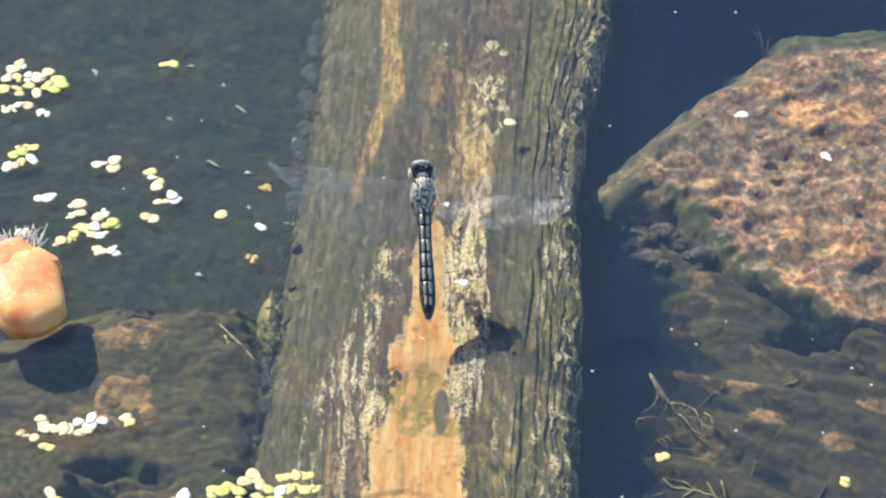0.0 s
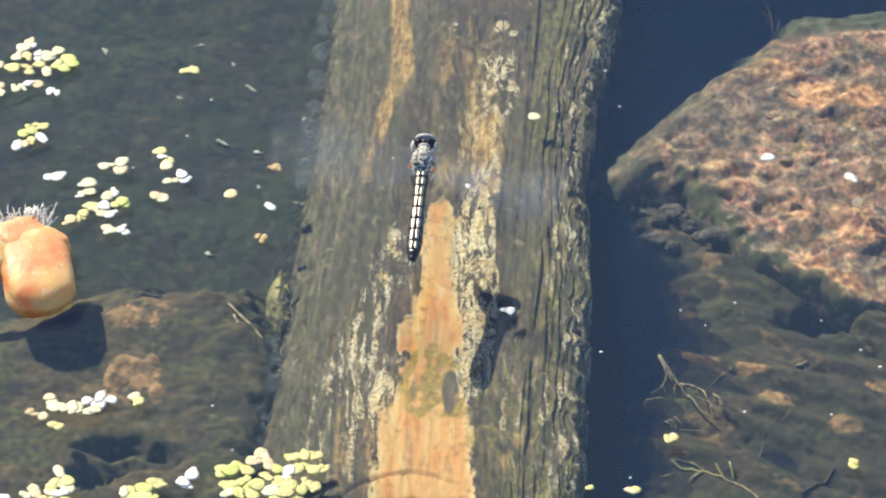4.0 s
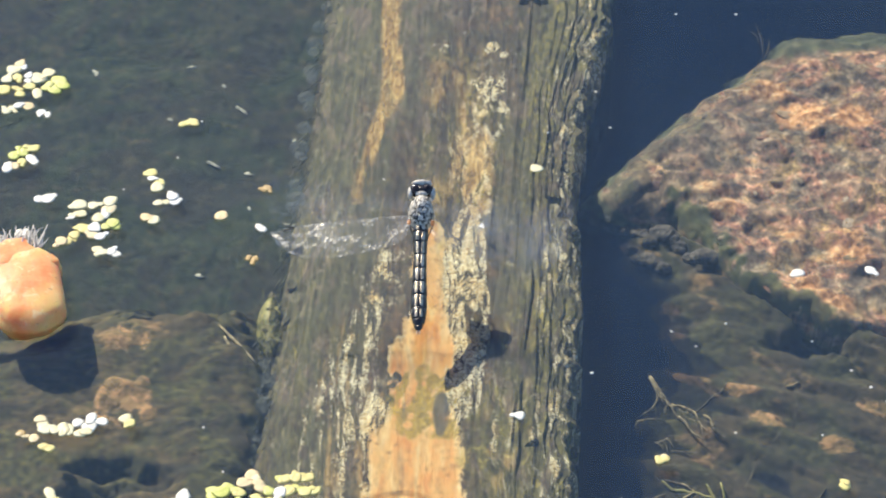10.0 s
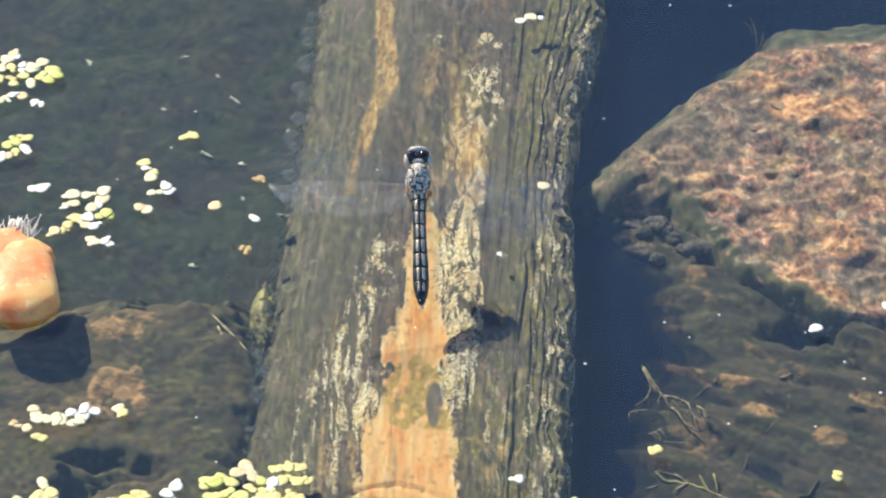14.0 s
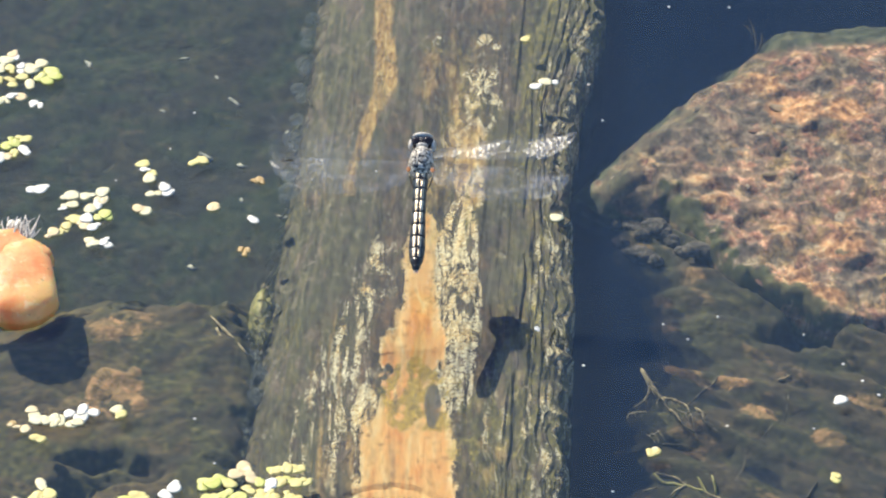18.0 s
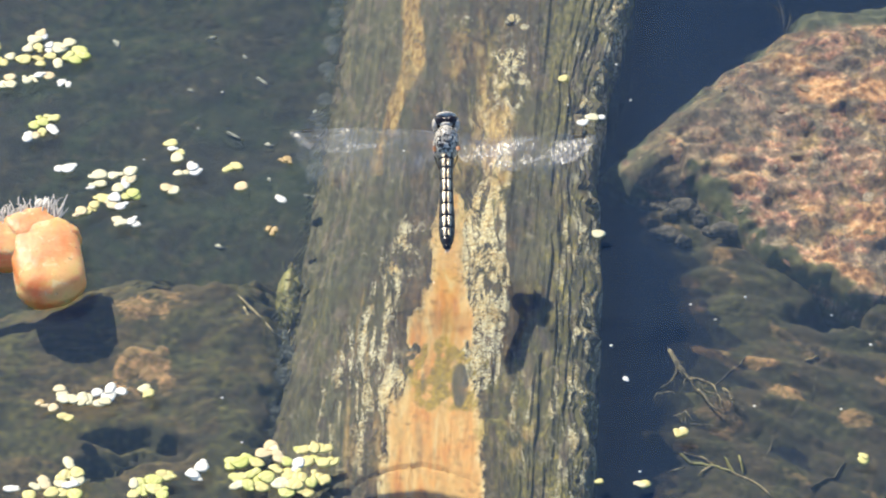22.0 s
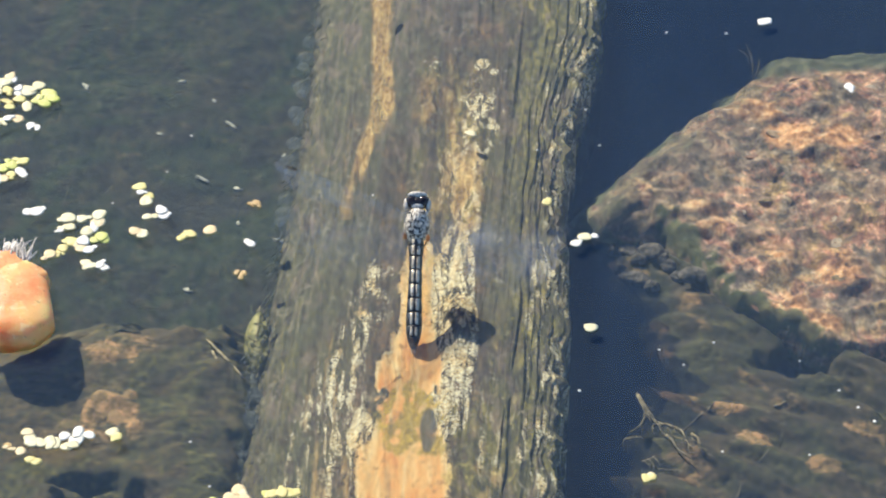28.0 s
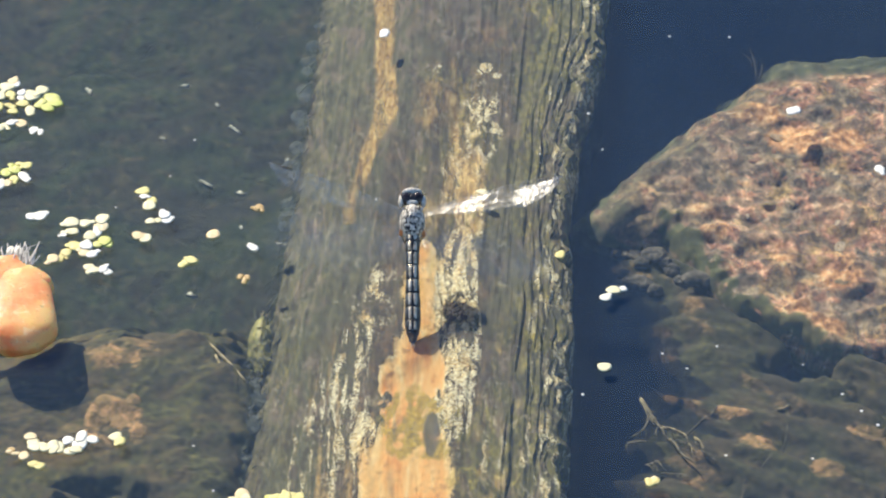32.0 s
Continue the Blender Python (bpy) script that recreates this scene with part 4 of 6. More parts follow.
# ---- duckweed ----
def frond_mesh(name, lobes, material, seed):
    """One floating plant: thick oval lenses with an uneven rim and a shallow notch."""
    r = random.Random(seed)
    bm = bmesh.new()
    for cx, cy, size, turn in lobes:
        rim, upper, n = [], [], 16
        ph, wob = r.uniform(0, 6), r.uniform(0.04, 0.10)
        for i in range(n):
            a = 2 * math.pi * i / n
            rr = size * (1 - 0.16 * max(0.0, math.cos(a)) ** 6 + wob * math.sin(3 * a + ph) + r.uniform(-0.03, 0.03))
            p, q = rr * 1.08 * math.cos(a), rr * 0.90 * math.sin(a)
            x = cx + p * math.cos(turn) - q * math.sin(turn)
            y = cy + p * math.sin(turn) + q * math.cos(turn)
            rim.append(bm.verts.new((x * MM, y * MM, r.uniform(0.04, 0.08) * MM)))
            upper.append(bm.verts.new(((cx + (x - cx) * 0.74) * MM, (cy + (y - cy) * 0.74) * MM, r.uniform(0.11, 0.15) * MM)))
        under = bm.verts.new((cx * MM, cy * MM, -0.35 * MM))
        crown = bm.verts.new((cx * MM, cy * MM, 0.16 * MM))
        for i in range(n):
            j = (i + 1) % n
            bm.faces.new((rim[i], rim[j], upper[j], upper[i]))
            bm.faces.new((upper[i], upper[j], crown))
            bm.faces.new((rim[j], rim[i], under))
    me = bpy.data.meshes.new(name)
    bm.to_mesh(me)
    bm.free()
    me.shade_smooth()
    me.materials.append(material)
    return me


LOBES = ([(0, 0, 1.6, 0.3)], [(-0.3, -0.2, 1.4, 1.2), (1.0, 0.7, 0.75, 0.4)], [(0, 0, 1.65, 2.2)], [(-0.5, 0, 1.25, 2.8), (0.7, -0.4, 1.1, 0.2)], [(0, 0.2, 1.5, 4.0), (-0.9, -0.7, 0.7, 1.0)])
FRONDS = {key: [frond_mesh("frond", lobes, material, 10 * i + k) for k, lobes in enumerate(LOBES)] for i, (key, material) in enumerate(FROND_TONES.items())}
rng = random.Random(7)


def raft(name, label, spots):
    """A floating patch of duckweed: one thing, each frond a part. spots: place, size and tone (white, cream, yellow, green, orange, brown)."""
    cx, cy = sum(s[0] for s in spots) / len(spots), sum(s[1] for s in spots) / len(spots)
    root = thing(name, label, "duckweed", "duckweed on the water", (cx, cy, 0))
    for x, y, size, tone in spots:
        ob = new("frond", FRONDS[tone][rng.randrange(5)])
        ob.parent = root
        k = size * rng.uniform(1.16, 1.32)
        ob.matrix_basis = Matrix.Translation(((x - cx) * MM, (y - cy) * MM, rng.uniform(0.02, 0.3) * MM)) @ Euler((rng.uniform(-0.025, 0.025), rng.uniform(-0.025, 0.025), rng.uniform(0, 6.28))).to_matrix().to_4x4() @ Matrix.Diagonal((k, k * rng.uniform(0.85, 1.0), 1, 1))
    return root


raft("duckweed_raft", "large cream and yellow duckweed raft in open water", [(-105.1, 68.3, 0.92, "c"), (-103.0, 69.3, 0.69, "w"), (-103.8, 70.9, 0.85, "o"), (-106.2, 64.7, 1.0, "c"), (-103.7, 64.7, 0.92, "y"), (-101.3, 65.9, 0.69, "w"), (-101.1, 63.8, 0.62, "w"), (-98.7, 64.8, 1.08, "c"), (-96.7, 66.6, 1.0, "c"), (-100.6, 61.6, 0.85, "y"), (-106.8, 60.1, 1.0, "y"), (-103.5, 60.4, 0.77, "y"), (-102.7, 58.6, 0.69, "y"), (-98.3, 58.7, 1.0, "c"), (-110.3, 61.0, 0.77, "c"), (-112.1, 59.2, 1.0, "y"), (-114.0, 65.5, 0.85, "y"), (-115.9, 63.4, 0.92, "c")])
raft("duckweed_plant", "yellow-green star of joined duckweed fronds", [(-96.4, 61.6, 1.0, "g"), (-93.7, 63.9, 1.08, "g"), (-92.6, 62.1, 0.92, "g"), (-94.5, 60.3, 1.08, "g")])
raft("duckweed_raft", "row of pale duckweed with a tan frond", [(-109.6, 52.9, 0.77, "o"), (-111.0, 50.0, 0.85, "c"), (-109.1, 50.0, 0.85, "c"), (-105.5, 51.9, 0.77, "c"), (-103.9, 52.3, 0.77, "c"), (-102.4, 53.9, 0.69, "w"), (-100.2, 53.7, 0.85, "o")])
raft("duckweed_plant", "white pair of small duckweed fronds", [(-96.8, 50.9, 0.69, "w"), (-95.1, 50.2, 0.58, "w")])
raft("duckweed_raft", "yellow-green duckweed clump between two white fronds", [(-99.0, 37.9, 0.58, "y"), (-97.4, 37.0, 0.77, "y"), (-101.7, 34.6, 0.92, "g"), (-100.3, 35.9, 1.0, "g"), (-99.7, 37.0, 0.62, "g"), (-97.3, 32.9, 1.0, "w"), (-101.0, 31.0, 0.85, "o"), (-99.7, 31.8, 0.77, "y"), (-103.2, 30.1, 0.92, "w")])
raft("duckweed_plant", "white elongated pair of duckweed fronds", [(-94.2, 18.3, 0.77, "w"), (-92.4, 18.6, 1.0, "w")])
raft("duckweed_raft", "cream duckweed fronds touching in open water", [(-85.1, 15.7, 1.04, "c"), (-85.5, 12.6, 0.77, "c"), (-84.1, 12.6, 0.69, "c"), (-86.5, 11.6, 0.54, "w")])
raft("duckweed_raft", "cream and yellow duckweed raft by the root stub", [(-78.8, 12.7, 0.85, "w"), (-80.2, 11.2, 0.92, "c"), (-83.5, 7.5, 1.0, "y"), (-80.7, 7.7, 0.92, "w"), (-85.2, 5.0, 0.77, "y"), (-85.6, 3.8, 0.62, "y"), (-88.3, 2.3, 1.0, "o"), (-86.7, 2.9, 0.62, "y"), (-81.4, 5.3, 0.92, "o"), (-78.9, 4.7, 0.85, "w"), (-79.5, -0.6, 0.85, "c"), (-78.2, -1.2, 0.69, "c"), (-76.1, -0.4, 0.77, "w"), (-75.1, -1.6, 0.62, "w")])
raft("duckweed_plant", "yellow-green joined fronds in the raft", [(-78.0, 8.4, 0.77, "g"), (-76.7, 9.4, 0.85, "g"), (-75.9, 8.6, 0.77, "g")])
raft("duckweed_raft", "yellow duckweed fronds in a short column", [(-69.0, 28.2, 0.92, "y"), (-68.4, 25.8, 0.62, "w"), (-66.8, 24.6, 0.77, "y"), (-67.2, 22.5, 0.92, "c")])
raft("duckweed_raft", "three pale duckweed fronds touching", [(-63.6, 19.4, 0.85, "w"), (-65.2, 17.3, 0.69, "c"), (-66.5, 16.8, 0.62, "c"), (-62.6, 17.7, 0.77, "w")])
raft("duckweed_plant", "orange duckweed fronds with a trailing root", [(-69.1, 11.4, 0.77, "o"), (-67.2, 10.4, 0.85, "c"), (-67.8, 11.2, 0.54, "o")])
raft("duckweed_plant", "white flat duckweed frond against the stub", [(-98.2, 5.4, 0.77, "w"), (-96.5, 5.5, 0.77, "w")])
raft("duckweed_plant", "brown heart-shaped pair of withered fronds", [(-42.3, 21.8, 0.62, "b"), (-41.1, 22.0, 0.69, "b")])
raft("duckweed_plant", "single tan duckweed frond", [(-51.5, 12.1, 0.96, "o")])
raft("duckweed_plant", "white duckweed frond beside the log", [(-42.3, 7.7, 0.81, "w")])
raft("duckweed_plant", "brown withered three-lobed duckweed", [(-44.5, -2.9, 0.5, "b"), (-43.1, -3.1, 0.5, "b"), (-43.7, -4.5, 0.5, "b")])
raft("duckweed_raft", "row of white and cream duckweed over the rock shelf", [(-87.5, -57.7, 0.77, "o"), (-86.9, -59.5, 0.77, "c"), (-86.1, -60.7, 0.92, "c"), (-84.2, -61.2, 0.77, "c"), (-82.5, -60.5, 0.77, "c"), (-80.9, -61.0, 0.92, "c"), (-82.2, -61.9, 0.69, "c"), (-79.4, -58.8, 0.77, "w"), (-76.4, -57.5, 0.92, "w"), (-74.3, -58.4, 0.77, "w"), (-76.7, -60.1, 0.85, "w"), (-78.6, -62.2, 0.77, "c"), (-77.3, -61.7, 0.77, "c")])
raft("duckweed_raft", "grey withered duckweed bits", [(-91.3, -61.9, 0.5, "b"), (-90.3, -63.3, 0.5, "o"), (-88.4, -63.8, 0.69, "o"), (-91.8, -62.6, 0.38, "o")])
raft("duckweed_plant", "pair of yellow fronds over the rock shelf", [(-69.1, -57.4, 0.77, "c"), (-68.0, -59.2, 0.77, "y")])
raft("duckweed_plant", "round yellow duckweed frond", [(-85.5, -66.8, 0.96, "y")])
raft("duckweed_raft", "yellow duckweed strip near the bank side", [(-83.4, -80.9, 1.0, "c"), (-84.6, -84.9, 0.92, "y"), (-81.5, -84.0, 0.92, "y"), (-83.1, -84.3, 1.0, "y"), (-84.7, -86.9, 0.92, "c"), (-81.3, -86.2, 1.0, "c"), (-82.7, -87.6, 0.85, "w"), (-88.4, -87.1, 1.0, "o"), (-90.1, -88.4, 0.77, "c"), (-95.0, -88.8, 0.92, "w"), (-84.0, -89.7, 0.92, "y"), (-81.5, -90.6, 0.92, "g"), (-86.3, -90.0, 0.85, "y"), (-91.0, -91.1, 0.92, "y")])
raft("duckweed_raft", "bright green-yellow duckweed raft", [(-69.4, -87.1, 0.85, "c"), (-67.7, -86.9, 0.92, "g"), (-66.1, -86.0, 1.0, "g"), (-64.3, -85.6, 0.92, "g"), (-62.8, -84.8, 0.92, "y"), (-61.9, -84.4, 0.77, "y"), (-67.1, -88.8, 1.0, "g"), (-64.9, -88.4, 1.0, "y"), (-68.7, -89.8, 0.85, "y"), (-62.9, -90.1, 0.92, "g")])
raft("duckweed_raft", "three white duckweed fronds", [(-55.3, -81.4, 1.0, "w"), (-57.0, -84.0, 0.92, "w"), (-56.1, -85.0, 0.62, "w")])
raft("duckweed_raft", "dense green-yellow duckweed raft against the log", [(-48.9, -80.6, 1.0, "g"), (-47.1, -80.4, 1.08, "g"), (-45.2, -79.0, 1.0, "g"), (-43.6, -80.5, 0.85, "y"), (-47.7, -85.4, 0.92, "g"), (-46.0, -84.4, 0.92, "y"), (-44.3, -83.5, 1.0, "g"), (-42.9, -85.4, 1.0, "g"), (-41.2, -84.8, 1.0, "g"), (-47.1, -87.5, 0.92, "c"), (-44.8, -87.3, 0.92, "g"), (-42.3, -87.8, 1.0, "y"), (-42.2, -77.4, 0.92, "o"), (-40.7, -75.3, 0.92, "o"), (-39.6, -76.3, 0.69, "c"), (-39.1, -78.6, 1.0, "o"), (-39.2, -82.2, 0.85, "y"), (-37.3, -80.1, 0.92, "g"), (-38.0, -86.7, 1.0, "c")])
raft("duckweed_raft", "yellow duckweed raft lying over the log", [(-34.8, -80.9, 1.0, "w"), (-36.2, -84.1, 1.0, "y"), (-34.3, -84.4, 1.08, "y"), (-35.2, -87.1, 1.0, "y"), (-36.8, -89.0, 1.0, "g"), (-33.7, -76.4, 0.77, "y"), (-34.8, -76.1, 0.62, "g"), (-31.6, -75.7, 0.92, "y"), (-29.9, -75.8, 0.85, "y"), (-28.6, -75.6, 0.77, "y"), (-32.8, -79.9, 0.92, "y"), (-30.9, -79.3, 0.92, "g"), (-28.9, -80.0, 0.85, "y"), (-27.2, -79.8, 0.69, "y"), (-30.6, -84.3, 0.92, "y"), (-31.6, -86.2, 0.85, "g"), (-28.7, -85.5, 0.77, "y"), (-32.9, -89.3, 0.92, "y")])
raft("duckweed_plant", "ragged yellow-brown duckweed frond over the slab", [(47.2, -70.1, 0.85, "y"), (47.8, -69.2, 0.54, "o"), (46.6, -69.8, 0.54, "y")])
raft("duckweed_plant", "yellow duckweed frond over the slab", [(85.8, -77.6, 0.77, "y"), (86.3, -77.1, 0.46, "y")])
raft("duckweed_plant", "tan duckweed fronds by the slab", [(38.0, -86.0, 0.69, "o"), (38.9, -86.0, 0.69, "y")])
raft("duckweed_plant", "small tan duckweed frond by the log", [(29.4, -85.4, 0.54, "y")])

# plants that drift over the water
DRIFTERS = {}
for key, label, spots in (
        ("A", "cream duckweed frond drifting over the log", [(0, 0, 0.8, "c")]),
        ("B1", "white duckweed frond drifting over the boulder", [(0, 0, 0.85, "w")]),
        ("B2", "white duckweed frond drifting past the boulder", [(0, 0, 0.9, "w")]),
        ("C", "white duckweed frond drifting along the log", [(0, 0, 0.7, "w"), (-1.5, 0.4, 0.4, "w")]),
        ("D", "three pale duckweed fronds drifting in a row", [(-2.4, -0.3, 0.8, "w"), (0.6, 0.4, 0.9, "c"), (2.6, -0.3, 0.6, "w")]),
        ("E", "pair of yellow duckweed fronds drifting", [(-0.9, 0, 0.8, "y"), (1.0, 0.1, 0.85, "y")]),
        ("F", "small yellow duckweed frond drifting", [(0, 0, 0.7, "y")]),
        ("G1", "white duckweed frond drifting from the far water", [(0, 0, 0.8, "w"), (1.4, 0, 0.7, "w")]),
        ("G2", "white duckweed frond drifting over deep water", [(0, 0, 0.85, "w")]),
        ("I", "cream duckweed frond drifting over the far log", [(0, 0, 0.75, "c")]),
        ("J", "white duckweed frond at the far end of the log", [(0, 0, 0.9, "w")]),
        ("T", "tiny white speck of duckweed drifting", [(0, 0, 0.45, "w")]),
        ("W", "three-lobed cream duckweed drifting to the raft", [(-2.9, 0.4, 0.92, "c"), (0.7, 1.9, 1.04, "c"), (0.5, -1.0, 1.0, "o")])):
    DRIFTERS[key] = raft("drifting_duckweed", label, spots)


# ---- the orange float ----
def knob(length, width, high, taper, seed, parent, name, at, turn, label=""):
    """A blunt rounded chunk, its long way along y."""
    bm = bmesh.new()
    bmesh.ops.create_cube(bm, size=2.0)
    bmesh.ops.subdivide_edges(bm, edges=bm.edges[:], cuts=9, use_grid_fill=True)
    for v in bm.verts:
        p = v.co.copy()
        q = Vector([math.copysign(abs(c) ** 1.0, c) for c in p])
        q = q / (abs(q.x) ** 3.4 + abs(q.y) ** 3.4 + abs(q.z) ** 3.0) ** (1 / 3.2)
        w = 1 + taper * q.y
        lump = 1 + 0.09 * hum(q.x * 1.3 + seed, q.y * 1.6, q.z * 1.4, 3)
        v.co = Vector((q.x * width * w * lump, q.y * length * lump, q.z * high * lump)) * MM
    ob = part(name, bm, FLESH, parent, label)
    ob.matrix_basis = Matrix.Translation(Vector(at) * MM) @ Matrix.Rotation(radians(turn), 4, "Z")
    return ob


def build_float():
    root = thing("root_stub", "orange fleshy root stub with frayed whitish fibres, floating", "root stub", at=(-94, -10, 0))
    knob(13.4, 8.0, 4.4, -0.03, 1.0, root, "stub", (-0.2, -6.0, 0.2), 12)
    knob(11.0, 6.6, 3.6, 0.0, 5.0, root, "side_stub", (-13.5, 0.2, 0.2), 82)
    knob(7.0, 6.4, 3.9, 0.0, 9.0, root, "crown_lump", (-4.4, 4.2, 0.3), 35)
    knob(2.6, 3.2, 3.0, 0.0, 12.0, root, "shoulder_lump", (3.6, 2.6, 0.2), 40)
    r = random.Random(3)
    for i in range(110):
        x = r.uniform(-16, 2)
        y = 10.5 - 0.05 * (x + 3) ** 2 + r.uniform(-2.5, 0.5)
        bm = bmesh.new()
        tip = Vector((x + r.uniform(-3, 3), y + r.uniform(2.0, 6.0), r.uniform(0.4, 3.5)))
        tube(bm, bend((x, y - 2.5, 2.6), tip, (r.uniform(-1, 1), 0, r.uniform(0, 1.4)), 5), [0.26, 0.24, 0.2, 0.16, 0.13, 0.09], 4)
        part("fibre", bm, FIBRE, root)
    return root


build_float()


# ---- weeds, sticks, scraps under water ----
def stick(name, label, category, pts, radii, material, sides=6):
    bm = tube(bmesh.new(), pts, radii, sides)
    return tagged(part(name, bm, material), label, category)


stick("straw", "pale broken straw lying beside the log", "stem", bend((-51, -17, -8), (-42, -29, -9), (0.6, -0.8, 0)), [0.2, 0.3, 0.4, 0.4, 0.35, 0.3, 0.25, 0.15], STRAW)
stick("straw", "short pale straw stub by the log", "stem", bend((-49.5, -21, -8), (-46, -26, -9), (-0.4, -0.4, 0)), 0.35, STRAW)
def on_slab(a, b, sag, n=10, lift=0.5):
    """Points of a stem that lies on the slab."""
    return [Vector((p.x, p.y, max(slab_height(p.x, p.y), -24.0) + lift)) for p in bend((*a, 0), (*b, 0), (*sag, 0), n)]


def wander(pts, lift=0.3, n=4):
    """A smooth line over the slab through a few plan points."""
    out = []
    for i in range(len(pts) - 1):
        p0, p1, p2, p3 = [Vector(pts[min(max(j, 0), len(pts) - 1)]) for j in (i - 1, i, i + 1, i + 2)]
        for s in range(n + (i == len(pts) - 2)):
            f = s / n
            p = 0.5 * (2 * p1 + (p2 - p0) * f + (2 * p0 - 5 * p1 + 4 * p2 - p3) * f * f + (3 * p1 - p0 - 3 * p2 + p3) * f ** 3)
            out.append(Vector((p.x, p.y, max(slab_height(p.x, p.y), -17.0) + lift)))
    return out


stick("stem", "thin curved stem over the slab", "stem", wander([(79.8, -30), (79.6, -37), (77.7, -44), (73, -48.3)], 0.12), 0.11, WEED)
stick("stem", "short pale stem tip over the slab", "stem", wander([(77.6, -31.7), (80.5, -30.7)], 0.3), 0.25, STRAW)
stick("stem", "thin bleached stem on the slab", "stem", wander([(69.1, -53), (68.5, -57), (66, -64.4)], 0.12), 0.12, WEED)
stick("stem", "pale straight stalk half hidden in algae", "stem", wander([(64.9, -28.6), (60, -33), (55.9, -38.3)], 0.0), 0.25, WEED)
stick("twig", "dark twig lying across the slab", "twig", on_slab((76, -72), (84, -64), (0, -1), 7, 0.3), [0.5, 0.5, 0.4, 0.4, 0.4, 0.3, 0.3, 0.2], DARK_STEM)
stick("stem", "thin dark stem in the channel", "stem", bend((33, -22, -30), (45, -38, -26), (2, 2, 0)), 0.25, THREAD)


def blade(bm, a, b, wide, sag, thick=0.16):
    """A narrow leaf from a to b with some thickness."""
    pts = bend(a, b, sag, 8)
    side = (Vector(b) - Vector(a)).cross(Vector((0, 0, 1))).normalized()
    rows = []
    for i, p in enumerate(pts):
        w = 0.8 * wide * math.sin(math.pi * min(0.97, 0.06 + 0.94 * i / 8)) ** 0.8
        rows.append([bm.verts.new(q * MM) for q in (p - side * w, p + Vector((0, 0, thick + 0.08 * w)), p + side * w, p - Vector((0, 0, thick)))])
    for r0, r1 in zip(rows, rows[1:]):
        for k in range(4):
            bm.faces.new((r0[k], r0[(k + 1) % 4], r1[(k + 1) % 4], r1[k]))
    bm.faces.new(rows[0][::-1])
    bm.faces.new(rows[-1])
    return bm


leaf = thing("drowned_leaf", "ragged yellow-green drowned leaf furred with algae, leaning on the log", "leaf", at=(-40.5, -14, -11.0))
r7 = random.Random(29)
ragged = blade(bmesh.new(), (1.0, 9, 1.0), (0.8, -10, -1), 3.5, (-0.3, 0, 0.2), 0.05)
for v in ragged.verts:
    k = 1 + 0.5 * hum(v.co.x * 900, v.co.y * 420, 3.0, 3)
    v.co = Vector((v.co.x * k, v.co.y, v.co.z + 0.0006 * hum(v.co.x * 500, v.co.y * 500, 5.0, 3)))
part("blade", ragged, LEAF, leaf)
part("midrib", tube(bmesh.new(), bend((1.0, 10, 1.9), (0.8, -10, -1.2), (-0.3, 0, 0.45)), 0.08), STRAW, leaf)
for material, count in ((LEAF, 150), (FLUFF, 90), (STRAW, 40)):
    fur = bmesh.new()
    for j in range(count):
        f = r7.uniform(-1, 1)
        p = Vector((0.9 + r7.gauss(0, 1.5) * (1 - 0.6 * f * f), 9.5 * f, r7.uniform(-0.6, 0.8)))
        q = p + Vector((r7.uniform(-1.6, 1.6), r7.uniform(-2.6, 2.6), r7.uniform(-0.3, 0.6)))
        tube(fur, bend(p, q, (r7.uniform(-0.5, 0.5), r7.uniform(-0.5, 0.5), 0.3), 4), r7.uniform(0.05, 0.12), 3)
    part("algae_fur", fur, material, leaf, "fine fur of algae")

clump = thing("dead_waterweed", "dead brown waterweed with split pointed leaves", "waterweed", at=(50, -40, -17))
r2 = random.Random(11)
CLUMP = (
    (WEED, 0.9, [(47.2, -25.5), (49.4, -31.3), (51.5, -36.3), (53.2, -41.6)]), (WEED, 0.5, [(48.3, -28.0), (48.5, -32.6), (47.3, -36.0), (44.8, -38.3)]),
    (WEED, 0.5, [(49.4, -31.3), (50.7, -34.5), (49.8, -37.1)]), (STRAW, 0.42, [(51.6, -34.5), (55.3, -37.2), (56.8, -40.0), (57.5, -44.3), (57.8, -47.1)]),
    (WEED, 0.65, [(53.0, -40.6), (55.5, -46.0), (58.0, -48.9)]), (STRAW, 0.5, [(58.7, -40.6), (59.7, -42.6), (60.3, -45.6)]),
    (WEED, 0.5, [(59.7, -46.0), (61.1, -47.8), (62.8, -48.9)]), (STRAW, 0.3, [(43.7, -40.5), (45.5, -39.9), (47.3, -39.7)]),
    (STRAW, 0.25, [(47.2, -47.9), (48.6, -47.3), (50.2, -46.4)]), (WEED, 0.3, [(50.9, -50.1), (54.3, -50.8), (57.8, -52.0)]),
    (WEED, 0.45, [(47.2, -26.1), (48.3, -30.3), (50.9, -35.2), (52.4, -39.7)]), (WEED, 0.3, [(53.3, -38.2), (55.3, -41.9), (57.2, -43.0)]))
